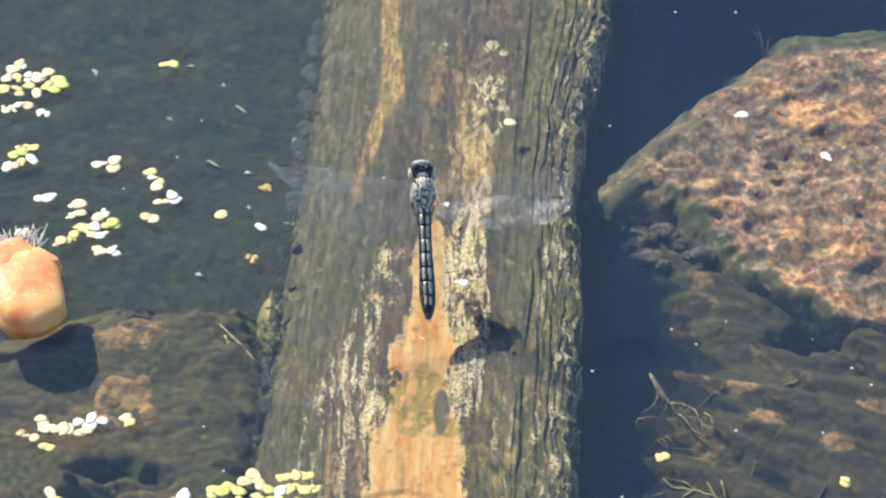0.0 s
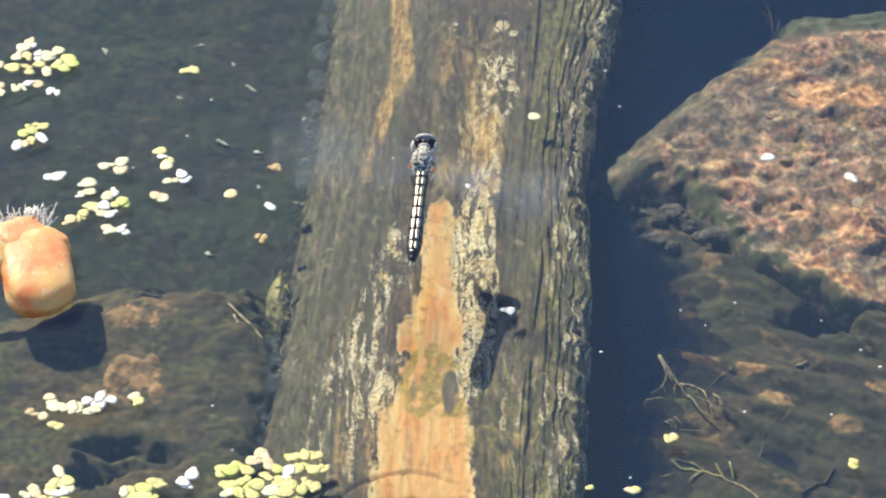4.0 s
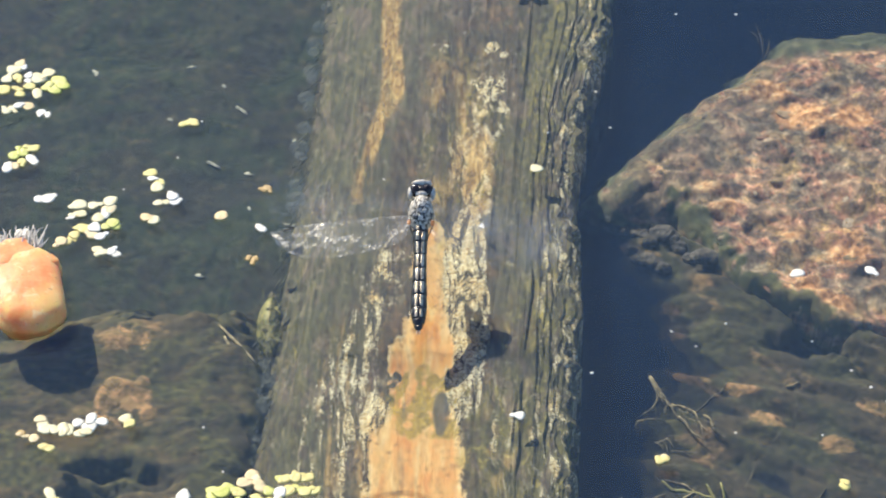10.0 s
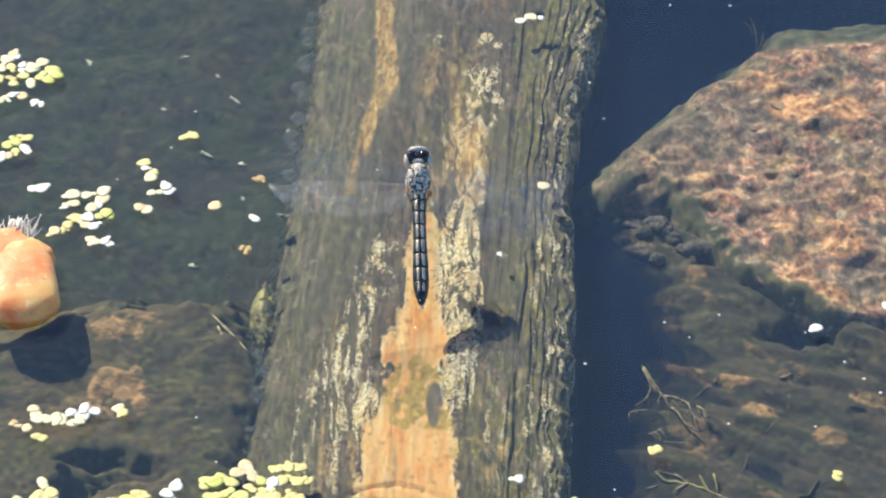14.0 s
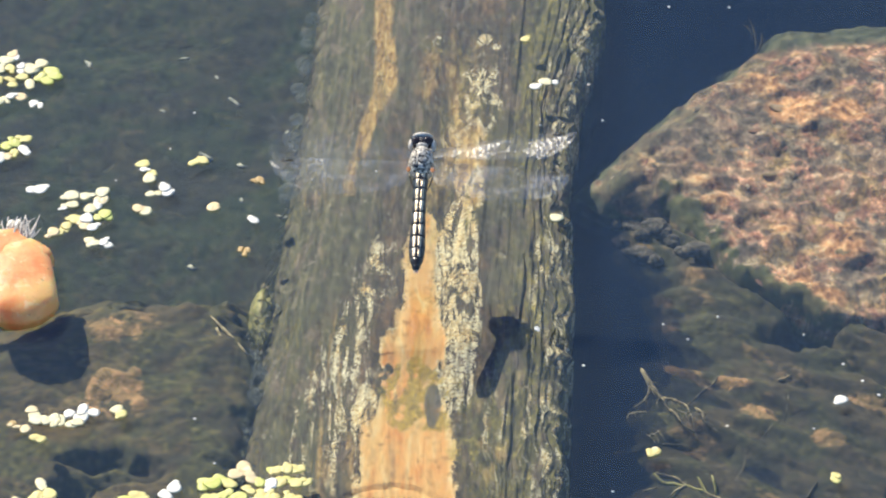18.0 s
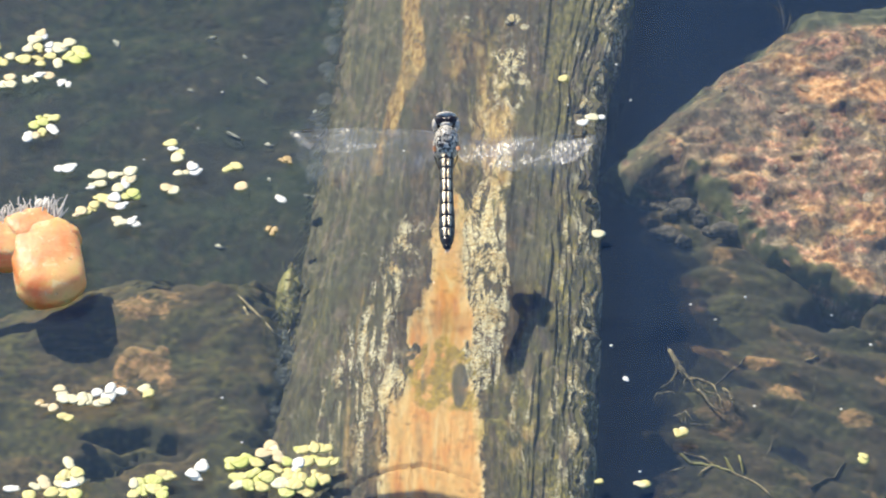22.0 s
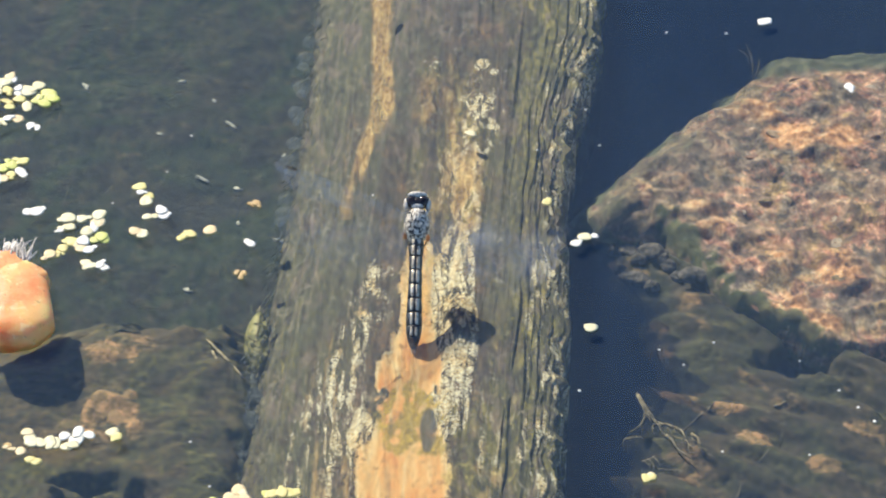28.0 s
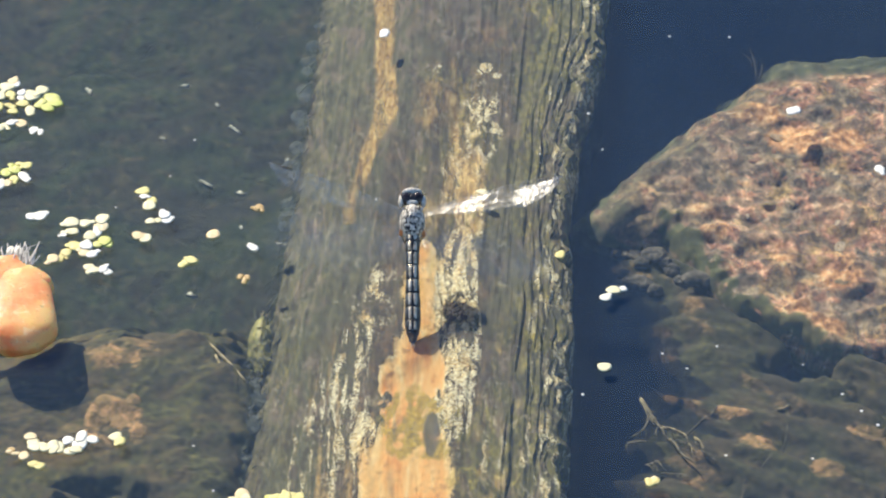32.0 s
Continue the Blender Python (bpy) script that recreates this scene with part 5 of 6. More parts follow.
for k, (material, w, pts) in enumerate(CLUMP):
    path = [p - Vector((50, -40, -17)) for p in wander(pts, 1.0 + 0.2 * (k % 3))]
    n = len(path)
    path = [p + Vector((r2.gauss(0, 0.07), r2.gauss(0, 0.07), 0)) for p in path]
    stem = tube(bmesh.new(), path, [w * 0.55 * (1.15 - 0.75 * i / n) * r2.uniform(0.85, 1.15) for i in range(n)], 5)
    for j in range(6):
        i = r2.randrange(n)
        q = path[i] + Vector((r2.uniform(-1.2, 1.8), r2.uniform(-3.0, 0.4), r2.uniform(-0.2, 0.5)))
        tube(stem, bend(path[i], q, (r2.uniform(-0.5, 0.5), r2.uniform(-0.5, 0.5), 0.2), 4), r2.uniform(0.04, 0.10), 3)
    part("leaf", stem, material, clump)

sprout = thing("waterweed_sprout", "thin brown waterweed shoot behind the boulder", "waterweed", at=(81, 103, -19))
for a, b in (((0, -6, 0), (-1, 8, 2)), ((0, -6, 0), (2, 2, 2)), ((-0.5, 0, 1), (-3, 5, 2))):
    part("leaf", blade(bmesh.new(), a, b, 0.45, (0.8, 0, 0.6)), DARK_STEM, sprout)

weed = thing("waterweed_stalk", "limp green-yellow waterweed stalk on the slab", "waterweed", at=(52, -63, -17))
for k, (pts, w) in enumerate((([(48.5, -58.9), (51.5, -62.8), (56.2, -64.5), (59.2, -66.2)], 0.5), ([(49, -58.5), (53, -60.6), (55.6, -64)], 0.22), ([(45.9, -64.6), (49.1, -63.4)], 0.28),
                              ([(52.1, -66.8), (55.4, -64.5)], 0.28), ([(57.9, -62.2), (60, -66.2)], 0.34), ([(61, -62.2), (61.9, -66.7)], 0.34), ([(59.2, -66.2), (64, -70), (67, -75)], 0.3))):
    path = [p - Vector((52, -63, -17)) for p in wander(pts, 0.3)]
    part("stalk" if k == 0 else "leaf", tube(bmesh.new(), path, [w * (1.1 - 0.6 * abs(2 * i / len(path) - 0.8)) for i in range(len(path))], 5), LEAF if k in (0, 4, 5) else STRAW, weed)

# faint wisps of algae in the channel
for x, y, s in ((41, 4, 1.0), (37, -10, 1.2), (43, -8, 0.8), (36, 14, 0.9)):
    rw = random.Random(int(x * 7 + y))
    bm = bmesh.new()
    for j in range(16):
        p = Vector((rw.uniform(-4, 4), rw.uniform(-4, 4), rw.uniform(-0.6, 0.6))) * s
        q = p + Vector((rw.uniform(-4, 4), rw.uniform(-5, 3), rw.uniform(-0.5, 0.5))) * s
        tube(bm, bend(p, q, (rw.uniform(-1.5, 1.5), rw.uniform(-1.5, 1.5), 0), 6), rw.uniform(0.05, 0.12), 3)
    ob = part("algae_wisp", bm, THREAD)
    ob.matrix_basis = Matrix.Translation((x * MM, y * MM, -24 * MM))
    tagged(ob, "faint grey wisp of algae hanging in deep water", "algae", "wisps in the channel")

# white specks floating on the water
speck_bm = bmesh.new()
bmesh.ops.create_icosphere(speck_bm, subdivisions=1, radius=0.34 * MM)
speck = part("floating_speck", speck_bm, FROND_TONES["w"])
tagged(speck, "tiny white speck floating on the water", "speck", "specks on the water")
speck.matrix_basis = Matrix.Translation((63.6 * MM, -25.4 * MM, 0))
for x, y, s in ((56.5, -33, 0.7), (51.2, -28, 0.8), (90.5, -41, 0.9), (94.3, -46.5, 1.0), (97.5, -51, 1.1), (63.6, -61.3, 0.9), (82.5, -31.3, 0.7), (82.4, -62, 0.8), (38.1, -82, 0.8), (40, 46, 0.8), (37, 60, 0.9),
                (58, 92, 0.8), (73, 92, 0.9), (33, -42, 1.0), (-52, -60, 0.8), (-63, 34, 0.7), (-58, 48, 0.8), (-75, 22, 0.7), (-92, -28, 0.7), (-47, -74, 0.8), (-20, -45, 0.7), (-14, 26, 0.7), (25, 44, 0.7)):
    copy_thing(speck, Matrix.Translation((x * MM, y * MM, 0)) @ Matrix.Diagonal((s * 1.3, s, 0.6, 1)))

# small scraps on the bed and the log
def scrap_mesh(seed, long, wide):
    r = random.Random(seed)
    bm = bmesh.new()
    bmesh.ops.create_icosphere(bm, subdivisions=2, radius=1.0)
    for v in bm.verts:
        k = 1 + 1.1 * hum(v.co.x * 1.7 + seed * 5.3, v.co.y * 1.7, v.co.z * 0.3, 3)
        v.co = Vector((v.co.x * long * k, v.co.y * wide * k, v.co.z * 0.10)) * MM
    me = bpy.data.meshes.new("scrap")
    bm.to_mesh(me)
    bm.free()
    me.shade_smooth()
    me.materials.append(r.choice((SCRAP, STRAW, LEAF)))
    return me


SCRAPS = [scrap_mesh(s, a, b) for s, a, b in ((1, 1.7, 0.8), (2, 1.2, 0.8), (3, 2.2, 0.5), (4, 0.9, 0.6))]
r3 = random.Random(5)
for x, y, z, k in ((-91, 105, -16, 0), (-52, 87, -15, 2), (-58, 61, -15, 2), (-49, 58, -15, 1), (-57, 98, -16, 3), (-70, 81, -15, 3), (-66, 108, -17, 1), (-38, 74, -12, 3), (-37, 32, -9, 2), (-48, 40, -14, 3), (-59, 13, -17, 1)):
    ob = new("leaf_scrap", SCRAPS[k])
    ob.matrix_basis = Matrix.Translation((x * 1.05 * MM, (y + 50) * MM, (bed_height(x * 1.05, y + 50) + 0.4) * MM)) @ Matrix.Rotation(r3.uniform(0, 3.1), 4, "Z")
    tagged(ob, "small pale scrap of rotting leaf in the weed", "leaf scrap", "scraps in the weed")

# gas bubbles held along the log's side
bubble_bm = bmesh.new()
ball(bubble_bm, (0, 0, 0), (1, 1, 0.8), 14, 9)
bubble = part("gas_bubble", bubble_bm, BUBBLE)
tagged(bubble, "grey gas bubble clinging to the log's side", "bubble", "bubbles along the log")
bubble.matrix_basis = Matrix.Translation((-33.5 * MM, 88 * MM, -16 * MM))
for y, x, s in ((97, -31.5, 2.2), (93, -32, 1.6), (84, -32, 2.5), (81, -32, 1.5), (73, -33, 2.3), (69, -32.5, 1.5), (60, -33, 2.2), (52, -34, 2.6), (48, -33.6, 1.6), (37, -34.4, 1.9), (31, -34, 2.8), (28, -35, 1.7), (104, -30.5, 2.2), (113, -29, 1.7)):
    b = copy_thing(bubble, Matrix.Translation(((x - 0.9) * MM, y * MM, (-9.0 - 0.04 * y) * MM)))
    b.scale = (s, s * 0.9, s * 0.7)

# pebbles lodged under the boulder's tip
r5 = random.Random(21)
for x, y, z, a, b in ((48.3, 16.3, 0, 4.4, 2.8), (52.2, 12.6, 0, 2.6, 2.0), (62.7, 10.7, 0, 5.6, 3.4), (52.6, 22.6, 0, 4.2, 3.2), (47.4, 25.6, 0, 3.4, 2.6), (41.8, 32.4, 0, 2.2, 1.8),
                      (43.6, 28.0, 0, 2.6, 2.0), (56.5, 17.1, 0, 3.0, 2.0), (50.1, 26.0, 0, 2.4, 1.8), (45.0, 21.5, 0, 2.0, 1.6), (49.0, 20.6, 0, 2.2, 1.6), (54.6, 19.4, 0, 2.0, 1.5), (58.0, 13.4, 0, 2.4, 1.6)):
    z = max(slab_height(x, y), -19.5) - 0.2
    bm = bmesh.new()
    bmesh.ops.create_icosphere(bm, subdivisions=3, radius=1.0)
    k0 = r5.uniform(0, 50)
    for v in bm.verts:
        k = 1 + 0.42 * hum(v.co.x * 0.9 + k0, v.co.y * 0.9, v.co.z * 0.9, 4)
        v.co = Vector((v.co.x * a * 0.82 * k, v.co.y * b * 0.82 * k, v.co.z * 1.7 * k)) * MM
    ob = part("pebble", bm, PEBBLE)
    ob.matrix_basis = Matrix.Translation((x * MM, y * MM, z * MM)) @ Matrix.Rotation(r5.uniform(-0.9, 0.2), 4, "Z")
    tagged(ob, "grey silty pebble at the foot of the boulder", "pebble", "pebbles at the boulder")

# threads of algae over the shallow bed
bm_threads = bmesh.new()
r4 = random.Random(9)
for i in range(300):
    x, y = r4.uniform(-128, -40), r4.uniform(10, 185)
    z = bed_height(x, y) + 0.1
    a = r4.uniform(0, 6.28)
    l = r4.uniform(3, 11)
    tube(bm_threads, bend((x, y, z), (x + l * math.cos(a), y + l * math.sin(a), z + r4.uniform(-0.3, 0.3)), (r4.uniform(-2, 2), r4.uniform(-2, 2), 0.2), 6), r4.uniform(0.04, 0.09), 3)
tagged(part("algae_threads", bm_threads, THREAD), "fine loose threads of algae over the bed", "algae", kind="stuff")

# grey tufts of algae at the log's near flank
r6 = random.Random(33)
for i in range(34):
    y = r6.choice((-30, -33, -38, -42, -46, -46, -50, -56, -60, -66)) + r6.gauss(0, 2.4)
    x = -37.8 - abs(r6.gauss(0, 2.6)) * (1.5 if -50 < y < -42 else 0.8) - 0.02 * (y + 40)
    reach = r6.uniform(2.0, 4.2)
    bm = bmesh.new()
    for j in range(64):
        a, b = r6.uniform(0, 6.28), r6.uniform(0, 6.28)
        p = Vector((math.cos(a) * 0.9, math.sin(a) * 1.2, r6.uniform(-0.4, 0.4)))
        q = Vector((math.cos(b) * reach * 0.8, math.sin(b) * reach, r6.uniform(-0.8, 0.9))) * r6.uniform(0.4, 1.0)
        tube(bm, bend(p, q, (r6.uniform(-1.2, 1.2), r6.uniform(-1.2, 1.2), r6.uniform(0, 0.8)), 5), r6.uniform(0.04, 0.09), 3)
    ob = part("algae_tuft", bm, FLUFF)
    ob.matrix_basis = Matrix.Translation((x * MM, y * MM, r6.uniform(-13.5, -11.5) * MM))
    tagged(ob, "grey-blue fluffy algae tuft on the log's flank", "algae", "algae tufts along the log")


# ---- the dragonfly: head towards +y, wing roots at the origin ----
def shell(name, pts, radii, parent, material, flat=0.9, seg=14):
    """A body of rings along y: pts (y, z), radii across; flat is the height to width."""
    bm = bmesh.new()
    rings = []
    for (y, z), r in zip(pts, radii):
        rings.append([bm.verts.new((r * math.cos(2 * math.pi * s / seg) * MM, y * MM, (z + r * flat * math.sin(2 * math.pi * s / seg)) * MM)) for s in range(seg)])
    for a, b in zip(rings, rings[1:]):
        for s in range(seg):
            bm.faces.new((a[s], b[s], b[(s + 1) % seg], a[(s + 1) % seg]))
    bm.faces.new(rings[0])
    bm.faces.new(rings[-1][::-1])
    return part(name, bm, material, parent)


def saddle(bm, y0, y1, x0, x1, z_at, lift=0.12):
    """A raised marking that hugs the back between y0 and y1, x0 and x1."""
    n, m = 5, 4
    top = [[bm.verts.new(((x0 + (x1 - x0) * i / m) * MM, (y0 + (y1 - y0) * j / n) * MM, (z_at(x0 + (x1 - x0) * i / m, y0 + (y1 - y0) * j / n) + lift * (1 if 0 < i < m and 0 < j < n else -0.1)) * MM)) for i in range(m + 1)] for j in range(n + 1)]
    for j in range(n):
        for i in range(m):
            bm.faces.new((top[j][i], top[j][i + 1], top[j + 1][i + 1], top[j + 1][i]))


def wing_outline(hind):
    length, chord = (31.6, 9.8) if hind else (33.0, 7.8)
    lead, trail = [], []
    for i in range(25):
        s = i / 24
        x = 1.6 + s * length
        front = 0.9 * math.sin(math.pi * min(1, s * 1.05)) * 0.8 - 2.2 * max(0.0, s - 0.8) ** 1.4 * 6 * 0.35
        if hind:
            c = chord * (0.62 + 0.55 * math.sin(math.pi * min(1.0, (s + 0.10) / 0.62) * 0.5)) * (1 - 0.85 * max(0.0, (s - 0.5) / 0.5) ** 3.2)
            c *= step(-0.12, 0.10, s)
        else:
            c = chord * (0.36 + 0.64 * step(0.0, 0.62, s)) * (1 - 0.85 * max(0.0, (s - 0.66) / 0.34) ** 3.0)
        lead.append((x, front))
        trail.append((x, front - c * (1 if s < 0.999 else 0.2)))
    return lead, trail


def build_wing(root, hind, side):
    lead, trail = wing_outline(hind)
    bm = bmesh.new()
    grid = []
    for (x0, y0), (x1, y1) in zip(lead, trail):
        row = []
        for k in range(7):
            f = k / 6
            y = y0 + (y1 - y0) * f
            row.append(bm.verts.new((side * x0 * MM, y * MM, (0.22 * math.sin(f * 9.0 + x0 * 0.35) * (1 - 0.4 * f)) * MM)))
        grid.append(row)
    for a, b in zip(grid, grid[1:]):
        for k in range(6):
            bm.faces.new((a[k], a[k + 1], b[k + 1], b[k]))
    bmesh.ops.solidify(bm, geom=bm.faces[:], thickness=0.05 * MM)
    wing = part("hindwing" if hind else "forewing", bm, MEMBRANE, root, "clear glassy wing membrane")
    # veins: leading edge, long ones, crossings, and the dark spot near the tip
    for f, r in ((0.0, 0.10), (0.10, 0.05), (0.30, 0.036), (0.55, 0.03), (0.8, 0.028)):
        bv = tube(bmesh.new(), [(side * a[0], a[1] + (b[1] - a[1]) * f, 0.1) for a, b in list(zip(lead, trail))[0:25:2]], r, 4)
        part("vein", bv, VEIN, wing)
    for i in range(2, 24):
        a, b = lead[i], trail[i]
        lean = 0.9 if i % 2 else -0.5
        bv = tube(bmesh.new(), [(side * a[0], a[1], 0.1), (side * (a[0] + lean), a[1] + (b[1] - a[1]) * 0.5, 0.1), (side * (a[0] + lean * 1.6), a[1] + (b[1] - a[1]) * 0.93, 0.1)], 0.018, 3)
        part("cross_vein", bv, VEIN, wing)
    bs = bmesh.new()
    i = 20
    tube(bs, [(side * lead[i][0], lead[i][1] - 0.25, 0.05), (side * lead[i + 2][0], lead[i + 2][1] - 0.25, 0.05)], [0.34, 0.3], 6)
    part("wing_spot", bs, SPOT, wing)
    if hind:
        ba = bmesh.new()
        ball(ba, (side * 1.9, -1.9, 0.0), (0.5, 0.9, 0.06), 12, 6)
        part("wing_root_patch", ba, AMBER, wing)
    return wing


def build_dragonfly():
    root = thing("dragonfly", "hovering black dragonfly with pale paired marks and clear wings", "dragonfly")
    thorax = shell("thorax", [(4.2, 0.1), (3.6, -0.1), (2.2, -0.5), (0.6, -0.8), (-1.2, -0.9), (-2.6, -0.7), (-3.6, -0.3)], [1.0, 1.9, 2.7, 3.0, 2.8, 2.1, 1.1], root, GREY, 1.3)
    back_z = lambda x, y: 0.0 + 3.05 * math.sqrt(max(0.02, 1 - (x / 3.15) ** 2)) * math.sqrt(max(0.05, 1 - ((y - 0.5) / 4.6) ** 2))
    rs = random.Random(4)
    for i in range(34):
        y0 = rs.uniform(-2.7, 3.0)
        x0 = rs.uniform(-2.4, 2.1)
        m = PALE if i % 2 else BLACK
        bm = bmesh.new()
        saddle(bm, y0, y0 + rs.uniform(0.4, 0.9), x0, x0 + rs.uniform(0.25, 0.6), back_z, 0.1)
        part("mark", bm, m, thorax, "pale mark" if m is PALE else "black mark")
    for x0, x1, y0, y1 in ((-0.45, -0.12, 0.6, 3.4), (0.12, 0.45, 0.6, 3.4), (-0.6, 0.6, -2.6, -1.7)):
        bm = bmesh.new()
        saddle(bm, y0, y1, x0, x1, back_z)
        part("stripe", bm, PALE, thorax, "pale stripe")
    head = shell("head", [(7.3, 0.1), (7.0, 0.2), (6.2, 0.3), (5.2, 0.3), (4.6, 0.2), (4.2, 0.1)], [0.7, 1.5, 2.2, 2.1, 1.4, 0.8], root, BLACK, 0.8)
    for s in (-1, 1):
        bm = bmesh.new()
        ball(bm, (s * 1.3, 5.9, 0.6), (1.55, 1.6, 1.6), 18, 12)
        part("eye", bm, EYE_DARK, head, "dark glossy compound eye")
        bm = bmesh.new()
        ball(bm, (s * 2.5, 5.3, 0.3), (0.7, 1.6, 1.3), 12, 8)
        part("eye_rim", bm, PALE, head, "pale lower rim of the eye")
    bm = bmesh.new()
    ball(bm, (0, 7.5, 0.8), (2.3, 0.85, 1.3), 14, 8)
    part("face", bm, PALE, head, "white face")
    bm = bmesh.new()
    ball(bm, (0, 4.6, 1.2), (1.5, 0.6, 0.8), 12, 8)
    part("collar", bm, PALE, head, "pale collar")
    # abdomen: ten rings with a pair of pale bars on each
    y = -3.2
    lens = (1.6, 2.5, 3.3, 3.5, 3.5, 3.4, 3.2, 2.6, 1.7, 1.1)
    wide = (1.55, 1.75, 1.55, 1.45, 1.5, 1.62, 1.75, 1.80, 1.5, 1.0, 0.55)
    for k, l in enumerate(lens):
        r0, r1 = wide[k], wide[k + 1]
        z0 = -0.15 - 0.02 * k
        seg = shell("abdomen_segment", [(y, z0), (y - 0.18, z0), (y - l * 0.5, z0), (y - l + 0.2, z0), (y - l, z0)], [r0 * 0.93, r0 * 1.02, (r0 + r1) / 2 * 1.04, r1 * 1.03, r1 * 0.93], root, BLACK, 0.88)
        if k < 8:
            ra = (r0 + r1) / 2
            zf = lambda x, yy, ra=ra, z0=z0: z0 + 0.9 * ra * math.sqrt(max(0.02, 1 - (x / (ra * 1.06)) ** 2))
            for s in (-1, 1):
                bm = bmesh.new()
                saddle(bm, y - l * 0.95, y - l * 0.07, s * ra * 0.14, s * ra * (0.62 if k < 6 else 0.52), zf)
                if s < 0:
                    bmesh.ops.reverse_faces(bm, faces=bm.faces[:])
                part("pale_bar", bm, BAR, seg, "pale bar")
        y -= l
    for s in (-1, 1):
        bm = tube(bmesh.new(), [(s * 0.25, y + 0.1, -0.3), (s * 0.35, y - 0.9, -0.3)], [0.22, 0.1], 6)
        part("tail_clasper", bm, PALE, root)
    for s in (-1, 1):
        for j, (y0, dy) in enumerate(((2.8, 1.8), (1.2, -0.3), (0.0, -2.6))):
            bm = tube(bmesh.new(), [(s * 1.3, y0, -2.2), (s * 2.6, y0 + dy * 0.5, -3.0), (s * 1.9, y0 + dy, -4.6), (s * 1.5, y0 + dy * 1.2, -5.4)], [0.24, 0.2, 0.14, 0.08], 5)
            part("leg", bm, BLACK, root)
    wings = {}
    for side in (-1, 1):
        for hind in (False, True):
            w = build_wing(root, hind, side)
            w.matrix_basis = Matrix.Translation((side * 0.9 * MM, (-1.6 if hind else 1.6) * MM, 2.4 * MM))
            wings[(side, hind)] = w
    return root, wings


dragonfly, WINGS = build_dragonfly()


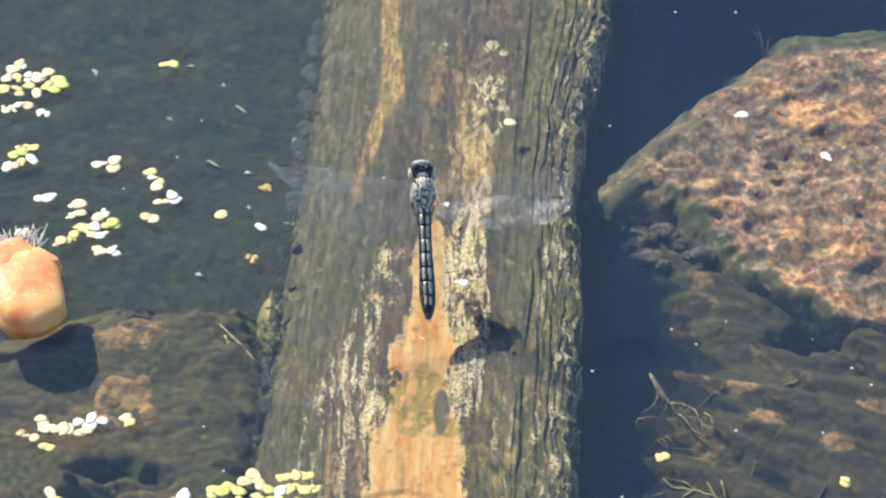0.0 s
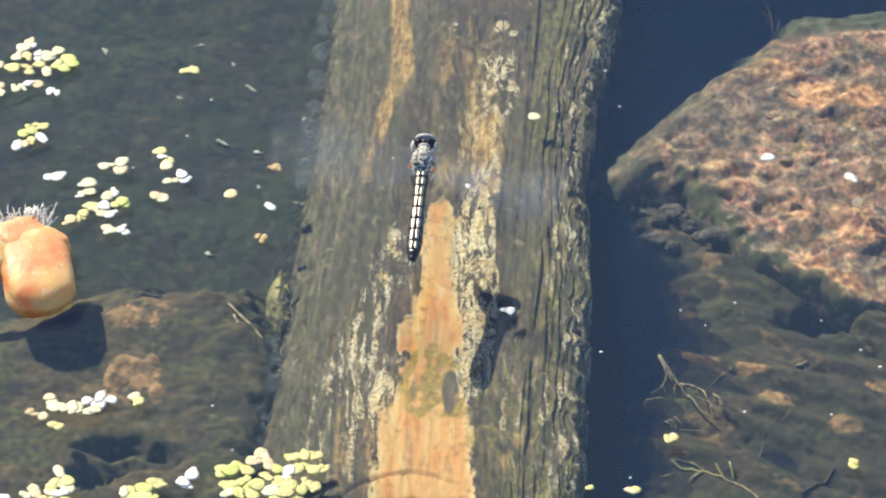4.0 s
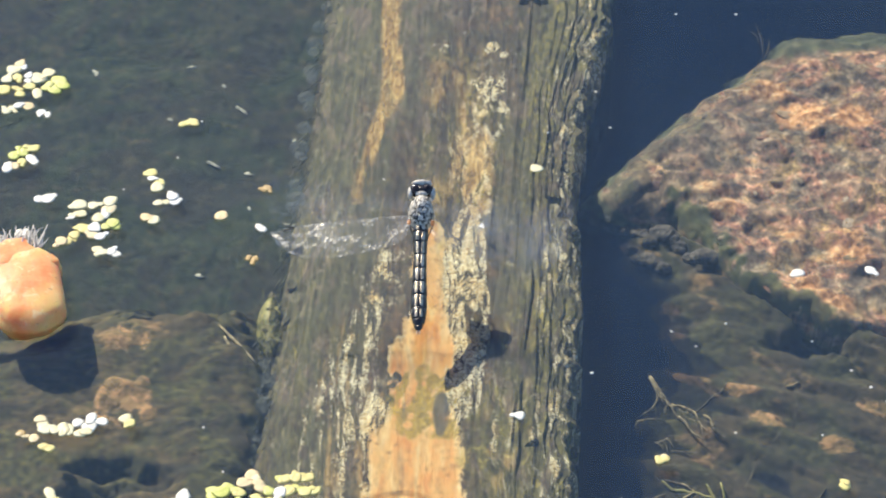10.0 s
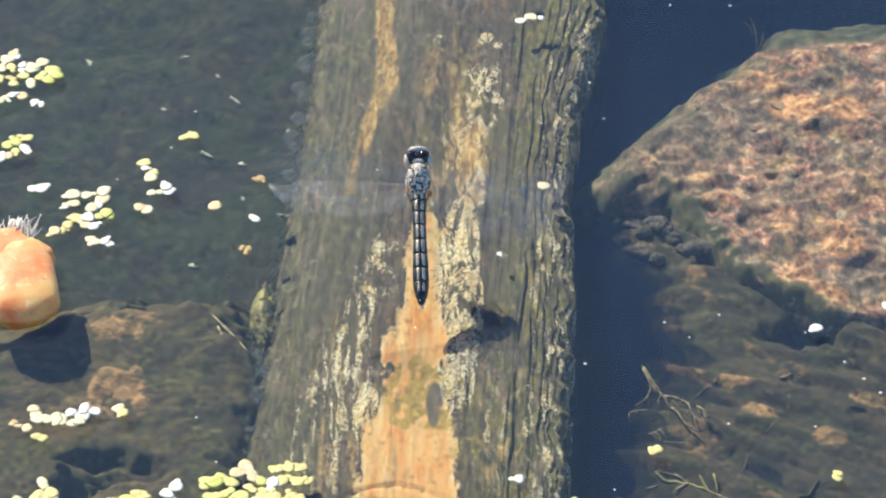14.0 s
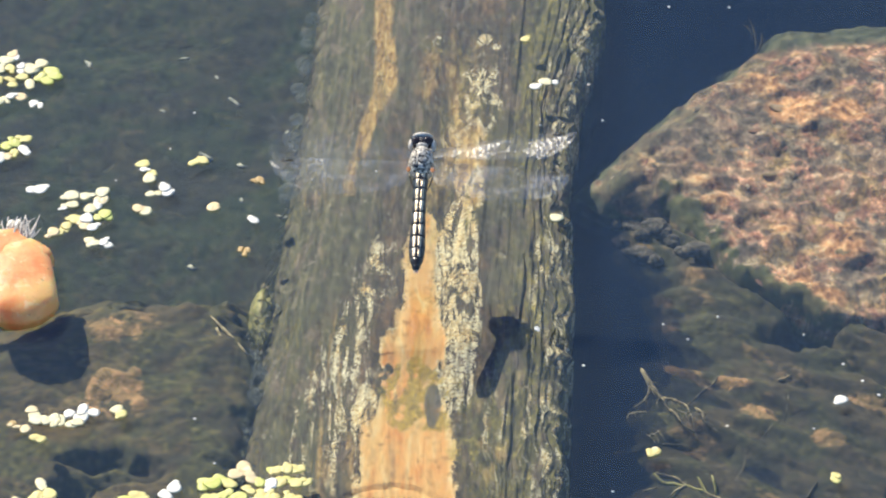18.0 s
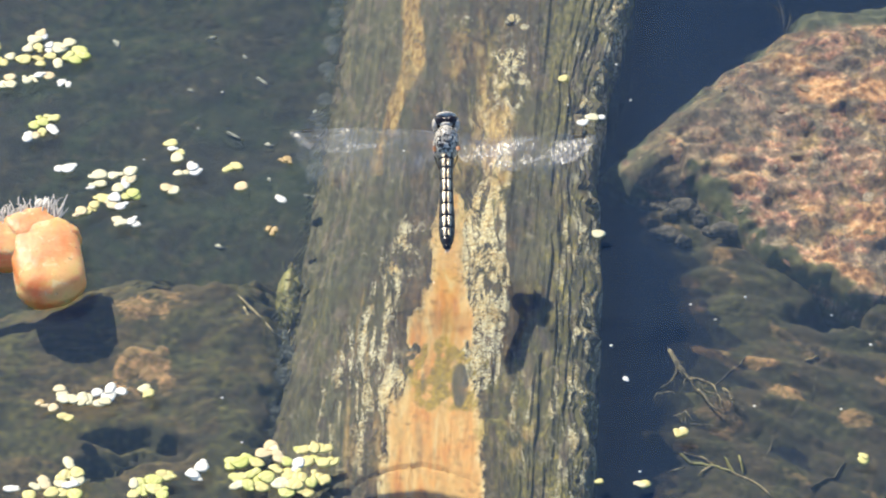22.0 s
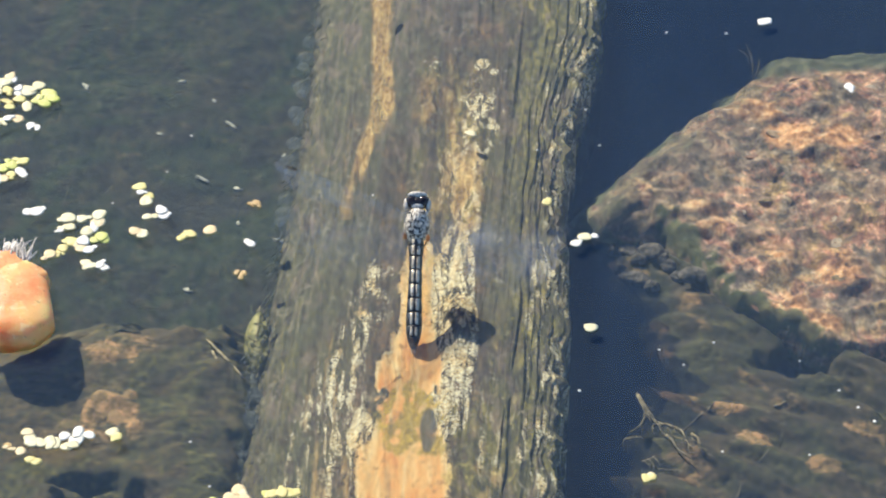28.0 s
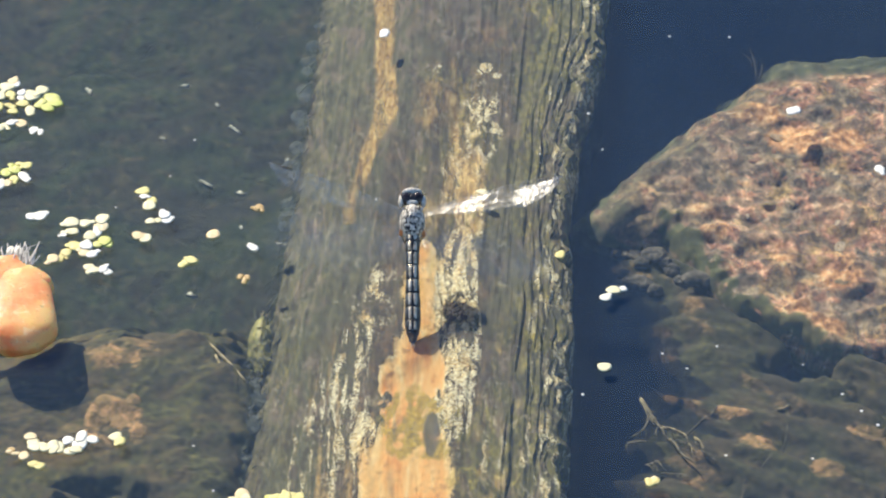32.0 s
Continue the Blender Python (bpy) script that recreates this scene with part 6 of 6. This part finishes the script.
# ---- what moves ----
def motions():
    # the hover: seconds, place of the neck, pitch with the head up, turn to the left
    hover = [
        (0, -4.7, 1.2, 21.7, 29, 3), (0.5, -4.6, -1.8, 14.6, 29, 0), (1, -4.4, -1.1, 16.9, 29, 4), (1.5, -4.7, 0.0, 18.7, 20, 1),
        (2, -5.4, 2.6, 19.1, 12, -1), (2.5, -5.6, 4.3, 19.9, 10, -5), (3, -7.9, 4.7, 20.9, 6, -3), (3.5, -7.0, 5.5, 21.4, 5, -5),
        (5.5, -4.5, 1.4, 20.9, 19, 1), (6, -3.2, 2.0, 23.9, 15, 1), (6.5, -3.6, 3.7, 24.6, 14, 5), (7, -3.5, 5.6, 23.7, 13, 6),
        (7.5, -2.8, 5.7, 24.4, 10, 8), (8, -3.4, 4.9, 24.0, 8, 6), (8.5, -4.5, 2.6, 24.8, 26, 1), (9, -5.0, 4.3, 16.5, 27, 2),
        (9.5, -2.6, 0.9, 15.0, 27, -4), (10, -4.9, -2.0, 19.2, 21, -1), (10.5, -4.1, 0.2, 21.4, 16, 2), (11, -4.9, -0.7, 21.6, 16, 3),
        (11.5, -6.4, 3.4, 19.1, 12, 3), (12, -4.2, 3.9, 21.0, 11, 3), (12.5, -5.2, 5.0, 20.6, 10, 5), (13, -4.7, 5.9, 21.1, 8, 3),
        (13.5, -2.8, 4.7, 22.7, 9, -0), (14, -4.3, 2.7, 22.2, 29, 2), (14.5, -3.4, 1.9, 16.2, 28, -1), (16.5, -4.1, 4.3, 23.9, 13, 3),
        (17, -4.4, 5.2, 24.2, 14, 3), (17.5, -1.6, 5.2, 25.0, 14, 3), (18, -3.1, 5.7, 24.8, 13, -2), (18.5, -5.2, 5.0, 23.1, 29, 2),
        (19, -4.6, 4.0, 16.1, 28, 3), (19.5, -3.9, 3.2, 17.1, 30, 1), (20, -4.4, 2.6, 19.5, 19, 2), (20.5, -4.9, 3.3, 21.3, 17, 2),
        (21, -4.1, 4.1, 22.9, 17, 2), (21.5, -5.2, 4.7, 23.3, 13, 5), (22, -4.0, 6.4, 24.3, 13, 1), (22.5, -4.5, 6.0, 24.1, 13, 4),
        (23, -4.3, 3.0, 23.6, 20, 4), (23.5, -5.0, 3.6, 18.4, 29, 1), (24, -3.1, 1.7, 14.9, 29, -1), (24.5, -3.4, 4.1, 18.0, 21, -2),
        (25, -3.9, 4.2, 21.6, 18, -0), (25.5, -5.3, 5.1, 22.2, 15, 0), (27.5, -4.5, 4.5, 17.0, 27, -1), (28, -3.4, 3.5, 15.9, 29, -1),
        (28.5, -4.4, 2.7, 17.7, 27, 1), (29, -4.5, 6.7, 20.1, 18, 1), (29.5, -5.6, 6.8, 21.9, 18, 2), (30, -5.9, 9.0, 19.5, 13, 3),
        (30.5, -4.6, 9.9, 20.7, 15, 2), (31, -6.9, 9.1, 18.9, 13, 8), (31.5, -4.4, 5.8, 22.7, 26, 0), (32, -5.3, 7.3, 15.1, 27, 1),
        ]
    # (seconds, x, y): each plant's drift
    drift = {
        "A": [(0, 16, 47), (2, 18, 44), (6, 20, 39), (8, 20, 35), (10, 22, 30), (12, 23, 25), (14, 25, 20), (18, 28, 9), (20, 29, 2), (22, 31, -4), (24, 33, -9), (28, 36, -21), (30, 37, -28), (32, 38, -33)],
        "B1": [(0, 72, 50), (2, 73, 38), (6, 76, 15), (8, 78, 3), (10, 81, -8), (12, 83, -19), (14, 85, -30), (18, 89, -53), (20, 91, -65), (21, 93, -69), (32, 105, -129)],
        "B2": [(0, 91, 34), (1, 91, 31), (2, 92, 26), (3, 93, 23), (6, 94, 10), (7, 96, 6), (8, 96, 2), (9, 97, -2), (10, 98, -7), (11, 99, -11), (32, 119, -100)],
        "C": [(0, 4, -12), (2, 8, -20), (3, 10, -25), (6, 15, -35), (7, 15, -41), (8, 16, -46), (9, 13, -50), (10, 16, -56), (11, 17, -61), (12, 16, -67), (13, 18, -74), (14, 17, -79), (32, 28, -189)],
        "D": [(0, 12, 173), (13, 22, 92), (17, 26, 67), (19, 27, 54), (21, 29, 44), (23, 32, 33), (25, 33, 24), (29, 37, 6), (31, 40, -3), (32, 41, -7)],
        "E": [(0, -67, 70), (2, -65, 64), (6, -63, 55), (8, -62, 51), (10, -61, 47), (12, -60, 42), (14, -59, 38), (18, -56, 29), (20, -56, 24), (22, -54, 19), (24, -55, 16), (28, -57, 10), (30, -57, 6), (32, -57, 2)],
        "F": [(0, 26, 193), (17, 21, 84), (18, 22, 78), (19, 21, 71), (20, 21, 66), (21, 23, 60), (22, 24, 54), (23, 24, 49), (24, 25, 44), (25, 25, 39), (28, 27, 24), (29, 27, 20), (32, 29, 6)],
        "G1": [(0, 53, 357), (28, 83, 97), (29, 84, 88), (30, 85, 79), (31, 86, 71), (32, 87, 62)],
        "G2": [(0, 67, 299), (25.1, 98, 94), (28, 102, 70), (29, 103, 62), (30, 104, 54), (31, 105, 47), (32, 106, 39)],
        "I": [(0, -1, 214), (23, 8, 81), (28, 9, 50), (32, 11, 29)],
        "J": [(0, -9, 198), (28, -13, 106), (32, -13, 92)],
        "T": [(0, 1, 16), (13, 13, 0), (18, 23, -30), (19, 26, -35), (20, 30, -42), (21, 34, -46), (22, 36, -53), (23, 39, -61), (24, 41, -68), (25, 44, -78), (32, 63, -138)],
        "W": [(0, -79, 31), (1, -79, 28), (2, -79, 26), (3, -79, 24), (6, -79, 19), (7, -79, 17), (8, -79, 17), (9, -79, 16), (32, -79, 16)],
    }
    neck = Vector((0, 5.2, 1.5)) * MM
    rows = []
    for t, x, y, z, pitch, yaw in hover:
        turn = Euler((radians(pitch), 0, radians(yaw))).to_matrix()
        rows.append((t, Matrix.Translation(Vector((x, y, z)) * MM - turn @ neck) @ turn.to_4x4()))
    walk(dragonfly, rows)
    for key, path in drift.items():
        rows = []
        for t, x, y in path:
            rows.append((t, pose(x * MM, y * MM, 0, 0, 0, 0 if key == "W" else 1.2 * t)))
        walk(DRIFTERS[key], rows)
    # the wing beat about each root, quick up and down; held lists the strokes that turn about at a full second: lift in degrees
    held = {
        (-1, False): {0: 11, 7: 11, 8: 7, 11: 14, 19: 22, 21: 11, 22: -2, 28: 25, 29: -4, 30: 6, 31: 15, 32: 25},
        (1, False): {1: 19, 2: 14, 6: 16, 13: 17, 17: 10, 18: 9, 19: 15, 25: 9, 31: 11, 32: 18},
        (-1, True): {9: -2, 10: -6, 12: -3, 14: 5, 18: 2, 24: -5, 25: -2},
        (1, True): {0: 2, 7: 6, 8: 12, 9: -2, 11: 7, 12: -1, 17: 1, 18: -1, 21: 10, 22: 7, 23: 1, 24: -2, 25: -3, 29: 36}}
    times, tilts = [h[0] for h in hover], [h[4] for h in hover]
    for (side, hind), w in WINGS.items():
        base = w.matrix_basis.translation.copy()
        s = (2 if hind else 0) + (1 if side > 0 else 0)
        rows = []
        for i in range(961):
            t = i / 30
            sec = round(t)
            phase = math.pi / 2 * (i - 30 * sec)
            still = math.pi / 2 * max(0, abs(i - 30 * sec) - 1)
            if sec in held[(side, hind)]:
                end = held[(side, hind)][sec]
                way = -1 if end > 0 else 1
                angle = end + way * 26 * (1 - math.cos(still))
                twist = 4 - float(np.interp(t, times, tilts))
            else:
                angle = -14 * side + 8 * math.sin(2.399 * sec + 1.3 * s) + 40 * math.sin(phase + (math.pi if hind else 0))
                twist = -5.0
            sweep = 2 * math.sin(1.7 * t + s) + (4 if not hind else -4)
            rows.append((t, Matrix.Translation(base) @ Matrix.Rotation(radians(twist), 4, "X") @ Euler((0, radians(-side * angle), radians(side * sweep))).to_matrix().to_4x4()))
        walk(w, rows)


motions()
